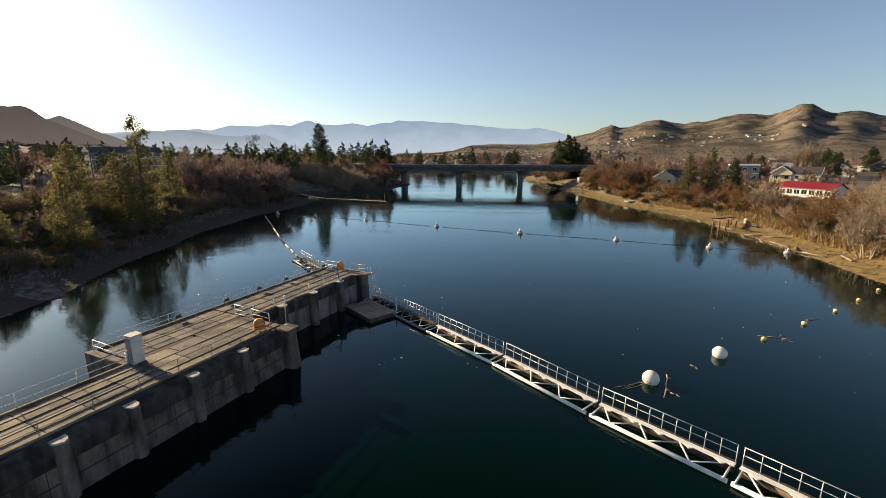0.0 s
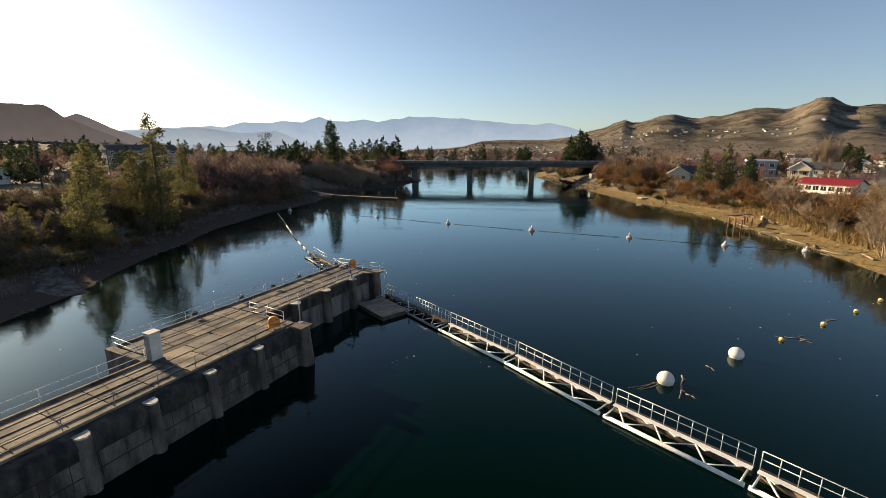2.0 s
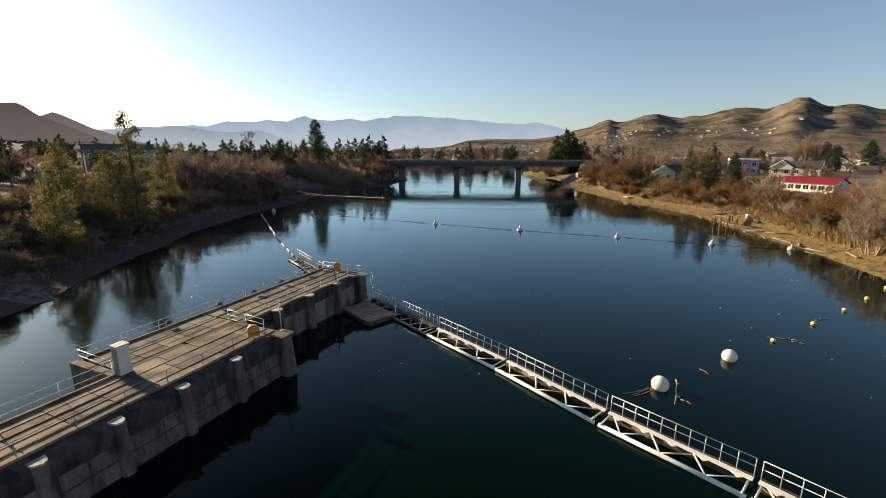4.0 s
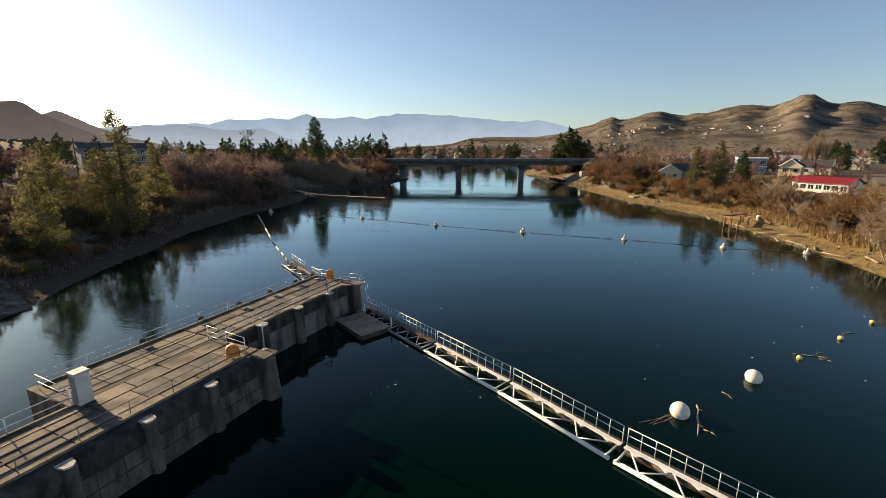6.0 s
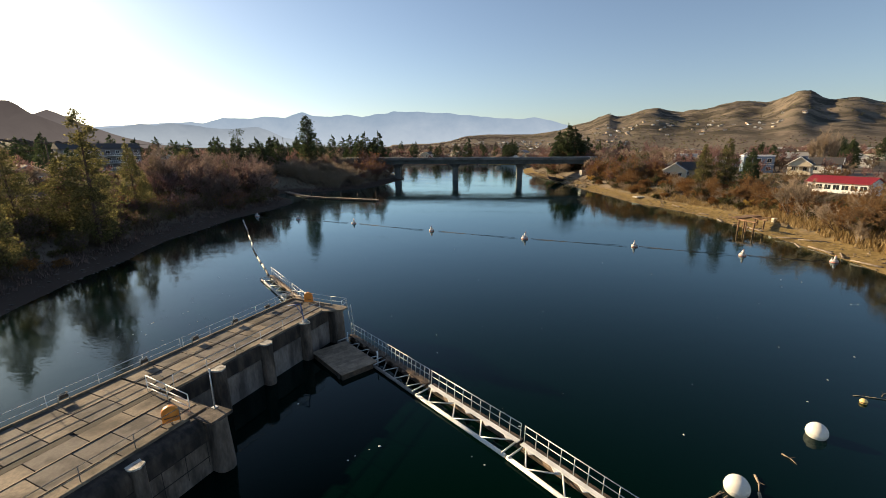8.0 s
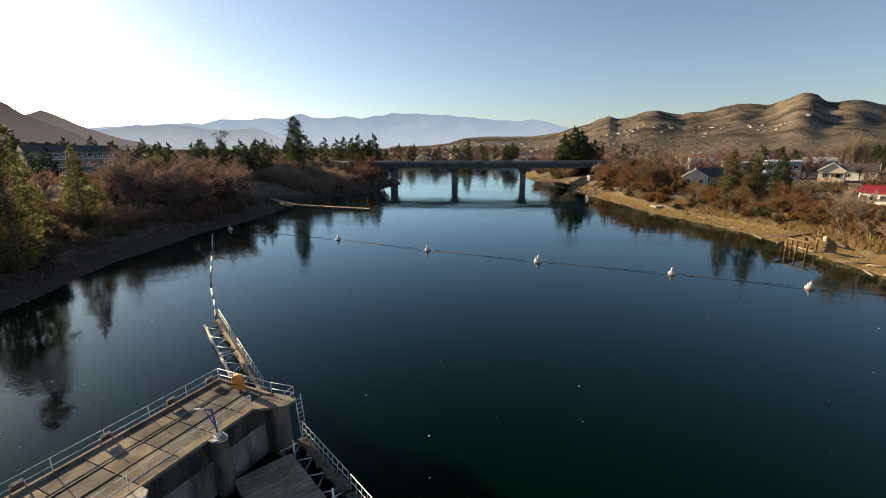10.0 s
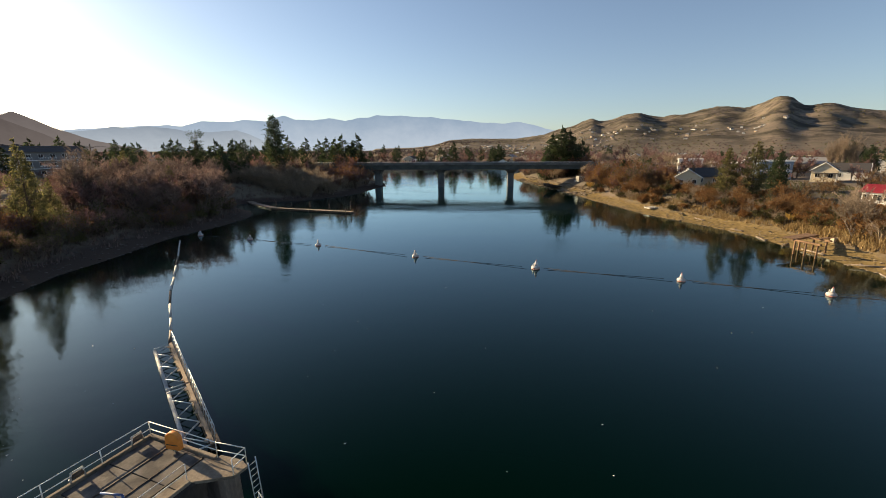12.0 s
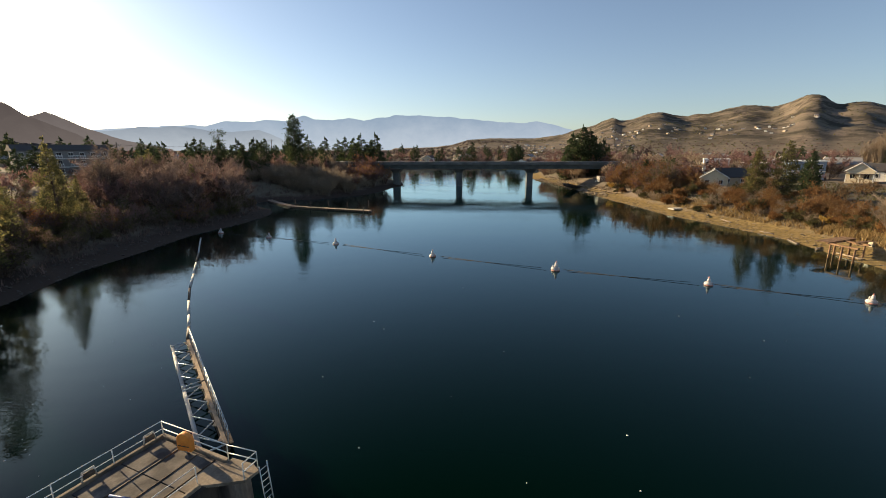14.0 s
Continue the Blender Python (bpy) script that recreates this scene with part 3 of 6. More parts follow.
def railing(points, height=1.0, rails=(1.0, 0.55), step=2.4, r=0.03, material=WHITE, label="white pipe guard rail on the concrete deck", base=DECK, rp=None):
    """A pipe guard rail along points given in the dam's own plan."""
    rail = thing("guard_rail", DAM, label, "guard rail", "deck guard rails")
    for (a, b) in zip(points, points[1:]):
        a, b = Vector(a), Vector(b)
        n = max(1, round((b - a).length / step))
        for k in range(n + 1):
            p = a.lerp(b, k / n)
            bm = bmesh.new()
            tube(bm, (p.x, p.y, base), (p.x, p.y, base + height), (rp or r), seg=6)
            part("post", bm, material, rail)
        for f in rails:
            bm = bmesh.new()
            tube(bm, (a.x, a.y, base + height * f), (b.x, b.y, base + height * f), r, seg=6)
            part("rail", bm, material, rail)
    return rail


railing([(-34, 5.45), (-9.0, 5.45)], 1.0, (1.0, 0.5), 2.9, 0.032)
railing([(-8.9, 5.85), (-8.75, 9.72), (4.6, 9.72)], 0.85, (1.0, 0.5), 2.6, 0.024)
railing([(4.8, 9.72), (16.15, 9.72), (16.2, 5.2), (16.4, 3.6), (15.6, 3.55)], 0.85, (1.0, 0.5), 2.4, 0.024)
railing([(-34, 1.66), (-1.2, 1.66)], 0.85, (1.0, 0.5), 2.35, 0.022, PIPE_GREY, "thin grey pipe guard rail along the deck edge")
railing([(0.9, 5.18), (14.6, 5.18)], 0.9, (1.0, 0.5), 2.45, 0.022)
railing([(0.05, 6.35), (-0.15, 4.2), (-0.35, 2.1)], 1.05, (1.0, 0.6, 0.25), 2.3, 0.03, WHITE, "short white pipe barrier across the deck")


def build_cabinet():
    cab = thing("control_cabinet", DAM @ pose(-8.55, 5.3, DECK, 0, 0, 0) @ Matrix.Diagonal((0.74, 0.74, 1.02, 1)), "tall pale grey steel control cabinet on the deck", "cabinet")
    bm = bmesh.new()
    box(bm, -0.48, 0.48, -0.42, 0.42, 0.06, 1.86, 0.02)
    part("body", bm, mat("pale_grey_cabinet_paint", (0.5, 0.49, 0.46), (0.6, 0.59, 0.56), 1.5, 0.5, fine=0.12), cab)
    bm = bmesh.new()
    box(bm, -0.55, 0.55, -0.5, 0.5, 1.864, 1.95, 0.02)
    part("roof", bm, GALV_DULL, cab, "dull white cabinet roof")
    bm = bmesh.new()
    box(bm, -0.54, 0.54, -0.5, 0.5, 0, 0.06)
    part("plinth", bm, CONCRETE, cab)
    bm = bmesh.new()
    box(bm, -0.512, -0.484, -0.36, 0.36, 0.15, 1.75, 0.008)
    d = part("door", bm, mat("grey_door_paint", (0.2, 0.2, 0.2), (0.26, 0.26, 0.255), 2, 0.5), cab, "darker grey cabinet door")
    bm = bmesh.new()
    box(bm, -0.545, -0.514, -0.3, -0.24, 0.85, 1.05, 0.006)
    part("handle", bm, STEEL, d)
    for k in range(5):
        bm = bmesh.new()
        box(bm, -0.3, 0.3, -0.44, -0.422, 1.35 + k * 0.06, 1.38 + k * 0.06)
        part("louvre", bm, STEEL, cab)
    return cab


build_cabinet()


def build_orange(m):
    ob = thing("life_ring_box", m, "orange round-topped life ring box on a short post", "life ring box", "life ring boxes")
    bm = bmesh.new()
    plan = [(-0.4, 0.15), (0.4, 0.15)] + [(0.4 * math.cos(a), 0.72 + 0.36 * math.sin(a)) for a in np.linspace(0, math.pi, 11)]
    prism(bm, plan, -0.13, 0.13)
    bmesh.ops.bevel(bm, geom=bm.edges[:], offset=0.03, segments=1, affect="EDGES")
    part("shell", bm, ORANGE, ob)
    bm = bmesh.new()
    tube(bm, (0, 0, 0), (0, 0, 0.2), 0.05)
    part("post", bm, STEEL, ob)
    bm = bmesh.new()
    box(bm, -0.15, -0.132, -0.3, 0.3, 0.42, 0.46)
    part("seam", bm, RUSTY, ob)
    return ob


ring = build_orange(DAM @ pose(-1.5, 1.98, DECK, 0, 0, 60))
copy_thing(ring, DAM @ pose(15.8, 7.5, DECK, 0, 0, 10))


def build_mast(m, h, material, label):
    ob = thing("mast", m, label, "mast", "deck masts")
    bm = bmesh.new()
    tube(bm, (0, 0, 0), (0, 0, h), 0.045, 0.035)
    part("pole", bm, material, ob)
    bm = bmesh.new()
    box(bm, -0.14, 0.14, -0.14, 0.14, 0, 0.03)
    part("base_plate", bm, material, ob)
    bm = bmesh.new()
    tube(bm, (0, 0, h), (0, 0, h + 0.12), 0.08, 0.05)
    part("lamp_head", bm, WHITE, ob)
    return ob


build_mast(DAM @ pose(0.45, 1.15, DECK), 2.3, STEEL, "thin grey steel mast on the big pier")


def build_davit():
    ob = thing("davit", DAM @ pose(12.0, 4.75, 3.355), "small blue steel davit on a pier", "davit")
    for name, a, b, r in (("pole", (0, 0, 0), (0, 0.25, 1.5), 0.05), ("arm", (0, 0.25, 1.5), (0.0, 1.6, 1.15), 0.045), ("strut", (0, 0.1, 0.5), (0, 0.8, 1.35), 0.03)):
        bm = bmesh.new()
        tube(bm, a, b, r)
        part(name, bm, BLUE_STEEL, ob)
    bm = bmesh.new()
    tube(bm, (-0.16, -0.1, 0.1), (0.16, -0.1, 0.1), 0.12)
    part("winch_drum", bm, STEEL, ob)
    bm = bmesh.new()
    box(bm, -0.22, 0.22, -0.22, 0.16, -0.0, 0.05)
    part("base_plate", bm, STEEL, ob)
    return ob


build_davit()


def build_ladder():
    ob = thing("ladder", DAM @ pose(16.55, 3.5, 0), "steel caged ladder down the end pier", "ladder")
    for y in (-0.22, 0.22):
        bm = bmesh.new()
        tube(bm, (y, -0.35, 0.3), (y, -0.06, 3.4), 0.028)
        part("side_rail", bm, STEEL, ob)
    for k in range(10):
        z = 0.5 + k * 0.3
        bm = bmesh.new()
        y = -0.35 + 0.35 * (z - 0.3) / 3.7
        tube(bm, (-0.22, y, z), (0.22, y, z), 0.016, seg=6)
        part("rung", bm, STEEL, ob)
    return ob


build_ladder()


# vents and hoist frames along the upstream edge
def build_hoist(m):
    ob = thing("hoist_frame", m, "small rusty hoist bracket on the kerb", "hoist bracket", "hoist brackets")
    bm = bmesh.new()
    for s in (-0.28, 0.28):
        tube(bm, (s, 0, 0), (s * 0.8, 0, 0.42), 0.04)
    tube(bm, (-0.24, 0, 0.42), (0.24, 0, 0.42), 0.045)
    part("frame", bm, CONC_CAP, ob)
    bm = bmesh.new()
    tube(bm, (-0.2, 0, 0.22), (0.2, 0, 0.22), 0.12)
    part("drum", bm, RUSTY, ob)
    return ob


h0 = build_hoist(DAM @ pose(-2.6, 9.74, DECK + 0.12))
for u in (2.0, 5.8, 9.4, 12.9, 15.5):
    copy_thing(h0, DAM @ pose(u, 9.74, DECK + 0.12))

# ---- the floating debris boom ----


def boom_section(m, length, label, group, white=WHITE, plank=WHITE, wide=0.32):
    """Two white pontoon pipes braced apart; a plank walk with a guard rail on one of them."""
    ob = thing("boom_section", m, label, "debris boom", group)
    g = 0.12
    bm = bmesh.new()
    tube(bm, (g, -1.2, 0.16), (length - g, -1.2, 0.16), 0.13, seg=12)
    part("outer_pontoon", bm, white, ob)
    bm = bmesh.new()
    tube(bm, (g, 0.1, 0.14), (length - g, 0.1, 0.14), 0.2, seg=12)
    part("inner_pontoon", bm, RUSTY, ob)
    bm = bmesh.new()
    box(bm, g, length - g, 0.2 - wide, 0.2, 0.42, 0.5, 0.01)
    part("walk_plank", bm, plank, ob)
    bm = bmesh.new()
    box(bm, g, length - g, 0.21, 0.5, 0.36, 0.44, 0.01)
    part("toe_board", bm, RUSTY, ob)
    for z, r in ((1.55, 0.028), (1.08, 0.024)):
        bm = bmesh.new()
        tube(bm, (g, 0.28, z), (length - g, 0.28, z), r, seg=6)
        part("rail", bm, STEEL, ob)
    for k in range(11):
        x = g + 0.03 + (length - 2 * g - 0.06) * k / 10
        bm = bmesh.new()
        tube(bm, (x, 0.2, 0.44), (x, 0.28, 1.55), 0.024, seg=6)
        part("post", bm, STEEL, ob)
    n = 3
    for k in range(n):
        x0 = 0.55 + (length - 1.1) * k / n
        x1 = 0.55 + (length - 1.1) * (k + 1) / n
        bm = bmesh.new()
        tube(bm, (x0, -0.1, 0.42), (x0 + 0.9, -1.15, 0.25), 0.05, seg=6)
        part("strut", bm, white, ob)
        bm = bmesh.new()
        tube(bm, (x0 + 0.95, -1.15, 0.25), (x1, -0.1, 0.4), 0.045, seg=6)
        part("diagonal", bm, STEEL, ob)
    for k in range(5):
        x = length * (k + 0.5) / 5
        bm = bmesh.new()
        slab(bm, ((x - 0.3, 0.2 - wide), (x + 0.12, -0.04 - wide), (x + 0.3, 0.2 - wide)), 0.425, 0.47)
        part("gusset", bm, plank, ob)
    for x in (0.28, length - 0.28):
        bm = bmesh.new()
        tube(bm, (x, -1.3, 0.3), (x, 0.2, 0.38), 0.06, seg=6)
        part("end_bar", bm, STEEL, ob)
    return ob


def along(p, q):
    return pose(p[0], p[1], 0, 0, 0, math.degrees(math.atan2(q[1] - p[1], q[0] - p[0]))), math.hypot(q[0] - p[0], q[1] - p[1])


NODES = ((-12.9, 46.2), (-8.4, 42.3), (-4.1, 38.5), (2.35, 32.85), (8.7, 26.75), (14.8, 21.6), (20.9, 16.1), (27.1, 10.6), (33.3, 5.1), (39.5, -0.4))
for k, (p, q) in enumerate(zip(NODES, NODES[1:])):
    m, ln = along(p, q)
    # first two sections: the pier's shadow is put into duller, darker colours
    if k < 2:
        boom_section(m, ln, "boom section beside the dam pier, greyed for the pier's shade", "river boom sections", PIPE_GREY, RUSTY)
    else:
        boom_section(m, ln, "white floating boom section with a railed plank walk", "river boom sections")
for p, q in (((-30.4, 63.5), (-24.1, 57.0)), ((-24.1, 57.0), (-17.9, 50.6))):
    m, ln = along(p, q)
    boom_section(m, ln, "dull grey-white floating truss boom with a rail beyond the pier", "upstream boom sections", GALV_DULL, WOOD, 0.24)


def build_float():
    ob = thing("floating_dock", pose(-10.9, 39.0, 0, 0, 0, 139), "dark wooden floating dock beside the dam pier", "floating dock")
    L, W = 5.2, 3.2
    bm = bmesh.new()
    box(bm, 0, L, -W, 0, -0.2, 0.42, 0.03)
    part("pontoon", bm, RUSTY, ob)
    for k in range(13):
        bm = bmesh.new()
        box(bm, L * k / 13 + 0.01, L * (k + 1) / 13 - 0.01, -W - 0.03, 0.03, 0.424, 0.48, 0.006)
        part("plank", bm, WOOD, ob)
    bm = bmesh.new()
    box(bm, 0.2, 0.6, 0.05, 0.14, 0.05, 0.4, 0.03)
    part("fender", bm, CONCRETE, ob)
    for x in (0.15, L - 0.15):
        bm = bmesh.new()
        tube(bm, (x, -W - 0.15, -0.5), (x, -W - 0.15, 1.3), 0.07)
        part("mooring_pile", bm, STEEL, ob)
    return ob


build_float()


def polyline_tube(name, pts, r, material, label, category, group="", seg=8, kind=""):
    bm = bmesh.new()
    for a, b in zip(pts, pts[1:]):
        tube(bm, a, b, r, seg=seg)
    me = mesh_of(name, bm, material)
    return tagged(new(name, me), label, category, group, kind)


# the string of pontoon tubes from the truss boom to the bank
PTS = ((-30.8, 64.0), (-32.9, 66.9), (-35.2, 69.9), (-38.4, 74.0), (-41.8, 78.6), (-45.6, 84.3), (-49.7, 90.2), (-53.6, 96.0), (-57.8, 101.9), (-62.2, 108.2))
for k, (p, q) in enumerate(zip(PTS, PTS[1:])):
    m, ln = along(p, q)
    ob = thing("tube_boom", m, "pale floating tube of a log boom on the water", "log boom", "boom tubes")
    bm = bmesh.new()
    tube(bm, (0.15, 0, 0.08), (ln - 0.15, 0, 0.08), 0.13, seg=10)
    part("float_tube", bm, GALV_DULL if k % 3 else WOOD_DARK, ob)
    bm = bmesh.new()
    tube(bm, (ln - 0.2, 0, 0.08), (ln + 0.2, 0, 0.08), 0.07, seg=6)
    part("coupling", bm, RUSTY, ob)


# ---- buoys ----
def build_ball(m, r, material, label, group, name="ball_buoy"):
    ob = thing(name, m, label, "buoy", group)
    bm = bmesh.new()
    bmesh.ops.create_uvsphere(bm, u_segments=24, v_segments=14, radius=r)
    for f in bm.faces:
        f.smooth = True
    part("float", bm, material, ob)
    bm = bmesh.new()
    tube(bm, (0, 0, -r - 0.1), (0, 0, -r * 0.7), r * 0.16)
    part("shackle", bm, RUSTY, ob)
    bm = bmesh.new()
    tube(bm, (0, 0, -0.03), (0, 0, 0.03), r * 1.004, seg=24)
    part("seam", bm, BUOY_WHITE if material is BUOY_WHITE else RUSTY, ob)
    return ob


ball = build_ball(pose(13.4, 31.0, 0.3), 0.6, BUOY_WHITE, "large round white buoy riding on the water", "large white buoys")
copy_thing(ball, pose(20.6, 36.3, 0.3) @ Matrix.Scale(0.95, 4))
small = build_ball(pose(26.3, 40.5, 0.09), 0.23, BUOY_YELLOW, "small round yellow buoy in the water", "small yellow buoys", "small_buoy")
for x, y in ((32.5, 45.1), (38.4, 49.6), (43.8, 54.0), (49.4, 58.7)):
    copy_thing(small, pose(x, y, 0.13))


MARKER_GREY = mat("faded_grey_white_plastic", (0.4, 0.38, 0.37), (0.58, 0.55, 0.54), 2.0, 0.5, fine=0.2)


def marker_buoy():
    ob = thing("marker_buoy", pose(5.9, 93.0, 0, 0, 0, 20) @ Matrix.Scale(0.84, 4), "white and faded red marker buoy with a small tower", "buoy", "line of marker buoys")
    bm = bmesh.new()
    tube(bm, (0, 0, -0.3), (0, 0, 0.16), 0.7, 0.78, 20)
    part("hull", bm, BUOY_RED, ob)
    bm = bmesh.new()
    tube(bm, (0, 0, 0.16), (0, 0, 0.42), 0.8, 0.72, 20)
    tube(bm, (0, 0, 0.42), (0, 0, 0.55), 0.72, 0.4, 20)
    part("deck", bm, MARKER_GREY, ob)
    bm = bmesh.new()
    tube(bm, (0.1, 0, 0.55), (0.1, 0, 1.35), 0.34, 0.2, 10)
    part("tower", bm, MARKER_GREY, ob)
    bm = bmesh.new()
    tube(bm, (0.1, 0, 1.35), (0.1, 0, 1.6), 0.13, 0.08, 8)
    part("lantern", bm, BUOY_RED, ob)
    bm = bmesh.new()
    tube(bm, (-0.45, 0, 0.5), (-0.45, 0, 0.95), 0.1, 0.1, 8)
    part("bollard", bm, BUOY_WHITE, ob)
    return ob


mb = marker_buoy()
MARKERS = ((-61.8, 114.0), (-48.9, 110.6), (-33.0, 106.3), (-13.3, 99.0), (5.9, 93.0), (24.8, 88.2), (40.1, 83.3), (51.6, 80.5))
for k, p in enumerate(MARKERS):
    if p != (5.9, 93.0):
        copy_thing(mb, pose(*p, 0, 0, 0, 47 * k) @ Matrix.Scale(0.84, 4))

# log strings between the marker buoys
LOG_BLACK = mat("soaked_black_log", (0.012, 0.01, 0.009), (0.03, 0.023, 0.018), 1.5, 0.95, fine=0.3)
rl = random.Random(5)
for (p, q) in zip(MARKERS, MARKERS[1:]):
    p, q = Vector(p), Vector(q)
    for a, b, off in ((0.1, 0.93, 0.55), (0.12, 0.9, -0.3)):
        s, e = p.lerp(q, a), p.lerp(q, b)
        m, ln = along((s.x, s.y + off), (e.x, e.y - off * 1.5))
        ob = thing("boom_log", m, "long dark floating log between marker buoys", "floating log", "boom logs")
        bm = bmesh.new()
        tube(bm, (0, 0, -0.015), (ln, 0, -0.015), 0.055, 0.045, 8)
        part("log", bm, LOG_BLACK, ob)
        bm = bmesh.new()
        tube(bm, (-0.7, 0, 0.03), (0.1, 0, 0.03), 0.02, 0.02, 5)
        part("chain", bm, RUSTY, ob)

# drifting branches round the white buoys
for x, y, L, a, w in ((12.75, 30.85, 2.5, 206, 0.035), (12.8, 30.6, 1.7, 212, 0.04), (12.6, 30.9, 1.9, 219, 0.03), (15.0, 32.3, 1.3, 250, 0.07), (14.5, 31.0, 2.3, 248, 0.085), (14.3, 29.6, 0.8, 310, 0.05),
                      (17.5, 34.3, 0.9, -72, 0.045), (26.3, 41.4, 1.4, -12, 0.035), (27.2, 41.3, 1.9, -18, 0.04), (28.2, 41.5, 1.0, 30, 0.03), (27.9, 40.7, 1.1, -30, 0.03), (33.4, 46.2, 1.9, 24, 0.04), (33.6, 46.6, 1.3, 10, 0.03)):
    ob = thing("driftwood", pose(x, y, 0, 0, 0, a), "pale drifting branch floating on the water", "driftwood", "driftwood")
    bm = bmesh.new()
    tube(bm, (0, 0, 0.02), (L * 0.5, 0.08, 0.05), w, w * 0.8, 6)
    tube(bm, (L * 0.5, 0.08, 0.05), (L, 0.0, 0.03), w * 0.8, w * 0.4, 6)
    part("stem", bm, WOOD, ob)
    bm = bmesh.new()
    tube(bm, (L * 0.4, 0.06, 0.04), (L * 0.6, 0.3, 0.16), w * 0.5, w * 0.2, 5)
    part("branch", bm, WOOD_DARK, ob)


# ---- the road bridge ----
def build_bridge():
    a, b = Vector((-110, 239.5)), Vector((52, 245.29))
    m, L = along(a, b)
    br = thing("road_bridge", m, "long grey road bridge on flared concrete piers over the river", "bridge")
    bm = bmesh.new()
    box(bm, 0, L, -5.6, 5.6, 10.35, 10.7)
    part("deck_slab", bm, BRIDGE_CONC, br)
    for y in (-4.2, -1.4, 1.4, 4.2):
        bm = bmesh.new()
        prism(bm, ((y - 0.35, 8.3), (y + 0.35, 8.3), (y + 0.35, 8.45), (y + 0.1, 8.5), (y + 0.1, 10.346), (y - 0.1, 10.346), (y - 0.1, 8.5), (y - 0.35, 8.45)), 0, L)
        part("girder", bm, BRIDGE_GIRDER, br)
    bm = bmesh.new()
    box(bm, 0, L, -5.2, 5.2, 10.704, 10.75)
    part("road_surface", bm, ASPHALT, br)
    for y in (-5.45, 5.45):
        bm = bmesh.new()
        box(bm, 0, L, y - 0.15, y + 0.15, 10.704, 11.35)
        part("parapet", bm, BRIDGE_CONC, br)
        bm = bmesh.new()
        tube(bm, (0, y, 11.65), (L, y, 11.65), 0.05, seg=6)
        r_ = part("top_rail", bm, STEEL, br)
        for k in range(40):
            bm = bmesh.new()
            x = L * (k + 0.5) / 40
            box(bm, x - 0.04, x + 0.04, y - 0.04, y + 0.04, 11.35, 11.65)
            part("rail_post", bm, STEEL, r_)
    for px in (-86.0, -54.0, -22.8, 11.0):
        x = (px + 110) / (b.x - a.x) * L
        bm = bmesh.new()
        rings = []
        for z, w, d in ((-4, 2.6, 1.5), (0.2, 2.5, 1.45), (5.4, 2.4, 1.4), (6.4, 2.6, 1.5), (7.1, 3.3, 1.85), (7.7, 4.3, 2.5), (8.1, 5.0, 3.1), (8.296, 5.3, 3.3)):
            rings.append([bm.verts.new((x + sx * d, sy * w, z)) for sx, sy in ((-1, -1), (1, -1), (1, 1), (-1, 1))])
        for r0, r1 in zip(rings, rings[1:]):
            for i in range(4):
                bm.faces.new((r0[i], r0[(i + 1) % 4], r1[(i + 1) % 4], r1[i]))
        bm.faces.new(rings[-1])
        bm.faces.new(rings[0][::-1])
        bmesh.ops.recalc_face_normals(bm, faces=bm.faces[:])
        part("bridge_pier", bm, BRIDGE_CONC, br)
    for x in (1.0, L - 1.0):
        bm = bmesh.new()
        box(bm, x - 1.0, x + 1.0, -5.4, 5.4, 3, 8.296)
        part("abutment", bm, BRIDGE_CONC, br)
    return br


build_bridge()

# ---- trees and scrub ----


def quads(centres, along_dirs, length, width, rnd):
    """Small two-bladed clumps; lists in, verts and faces out."""
    verts, faces = [], []
    for c, d, ln, w in zip(centres, along_dirs, length, width):
        d = Vector(d).normalized()
        s = d.cross(Vector((rnd.gauss(0, 1), rnd.gauss(0, 1), rnd.gauss(0, 1)))).normalized()
        k = d.cross(s)
        c_ = Vector(c)
        for side in (s, k):
            i = len(verts)
            verts += [c_ - d * ln * 0.3, c_ + side * w + d * ln * 0.1, c_ + d * ln * 0.7, c_ - side * w + d * ln * 0.1]
            faces.append((i, i + 1, i + 2, i + 3))
    return verts, faces


def tree(name, label, category, group=""):
    return tagged(new(name), label, category, group)


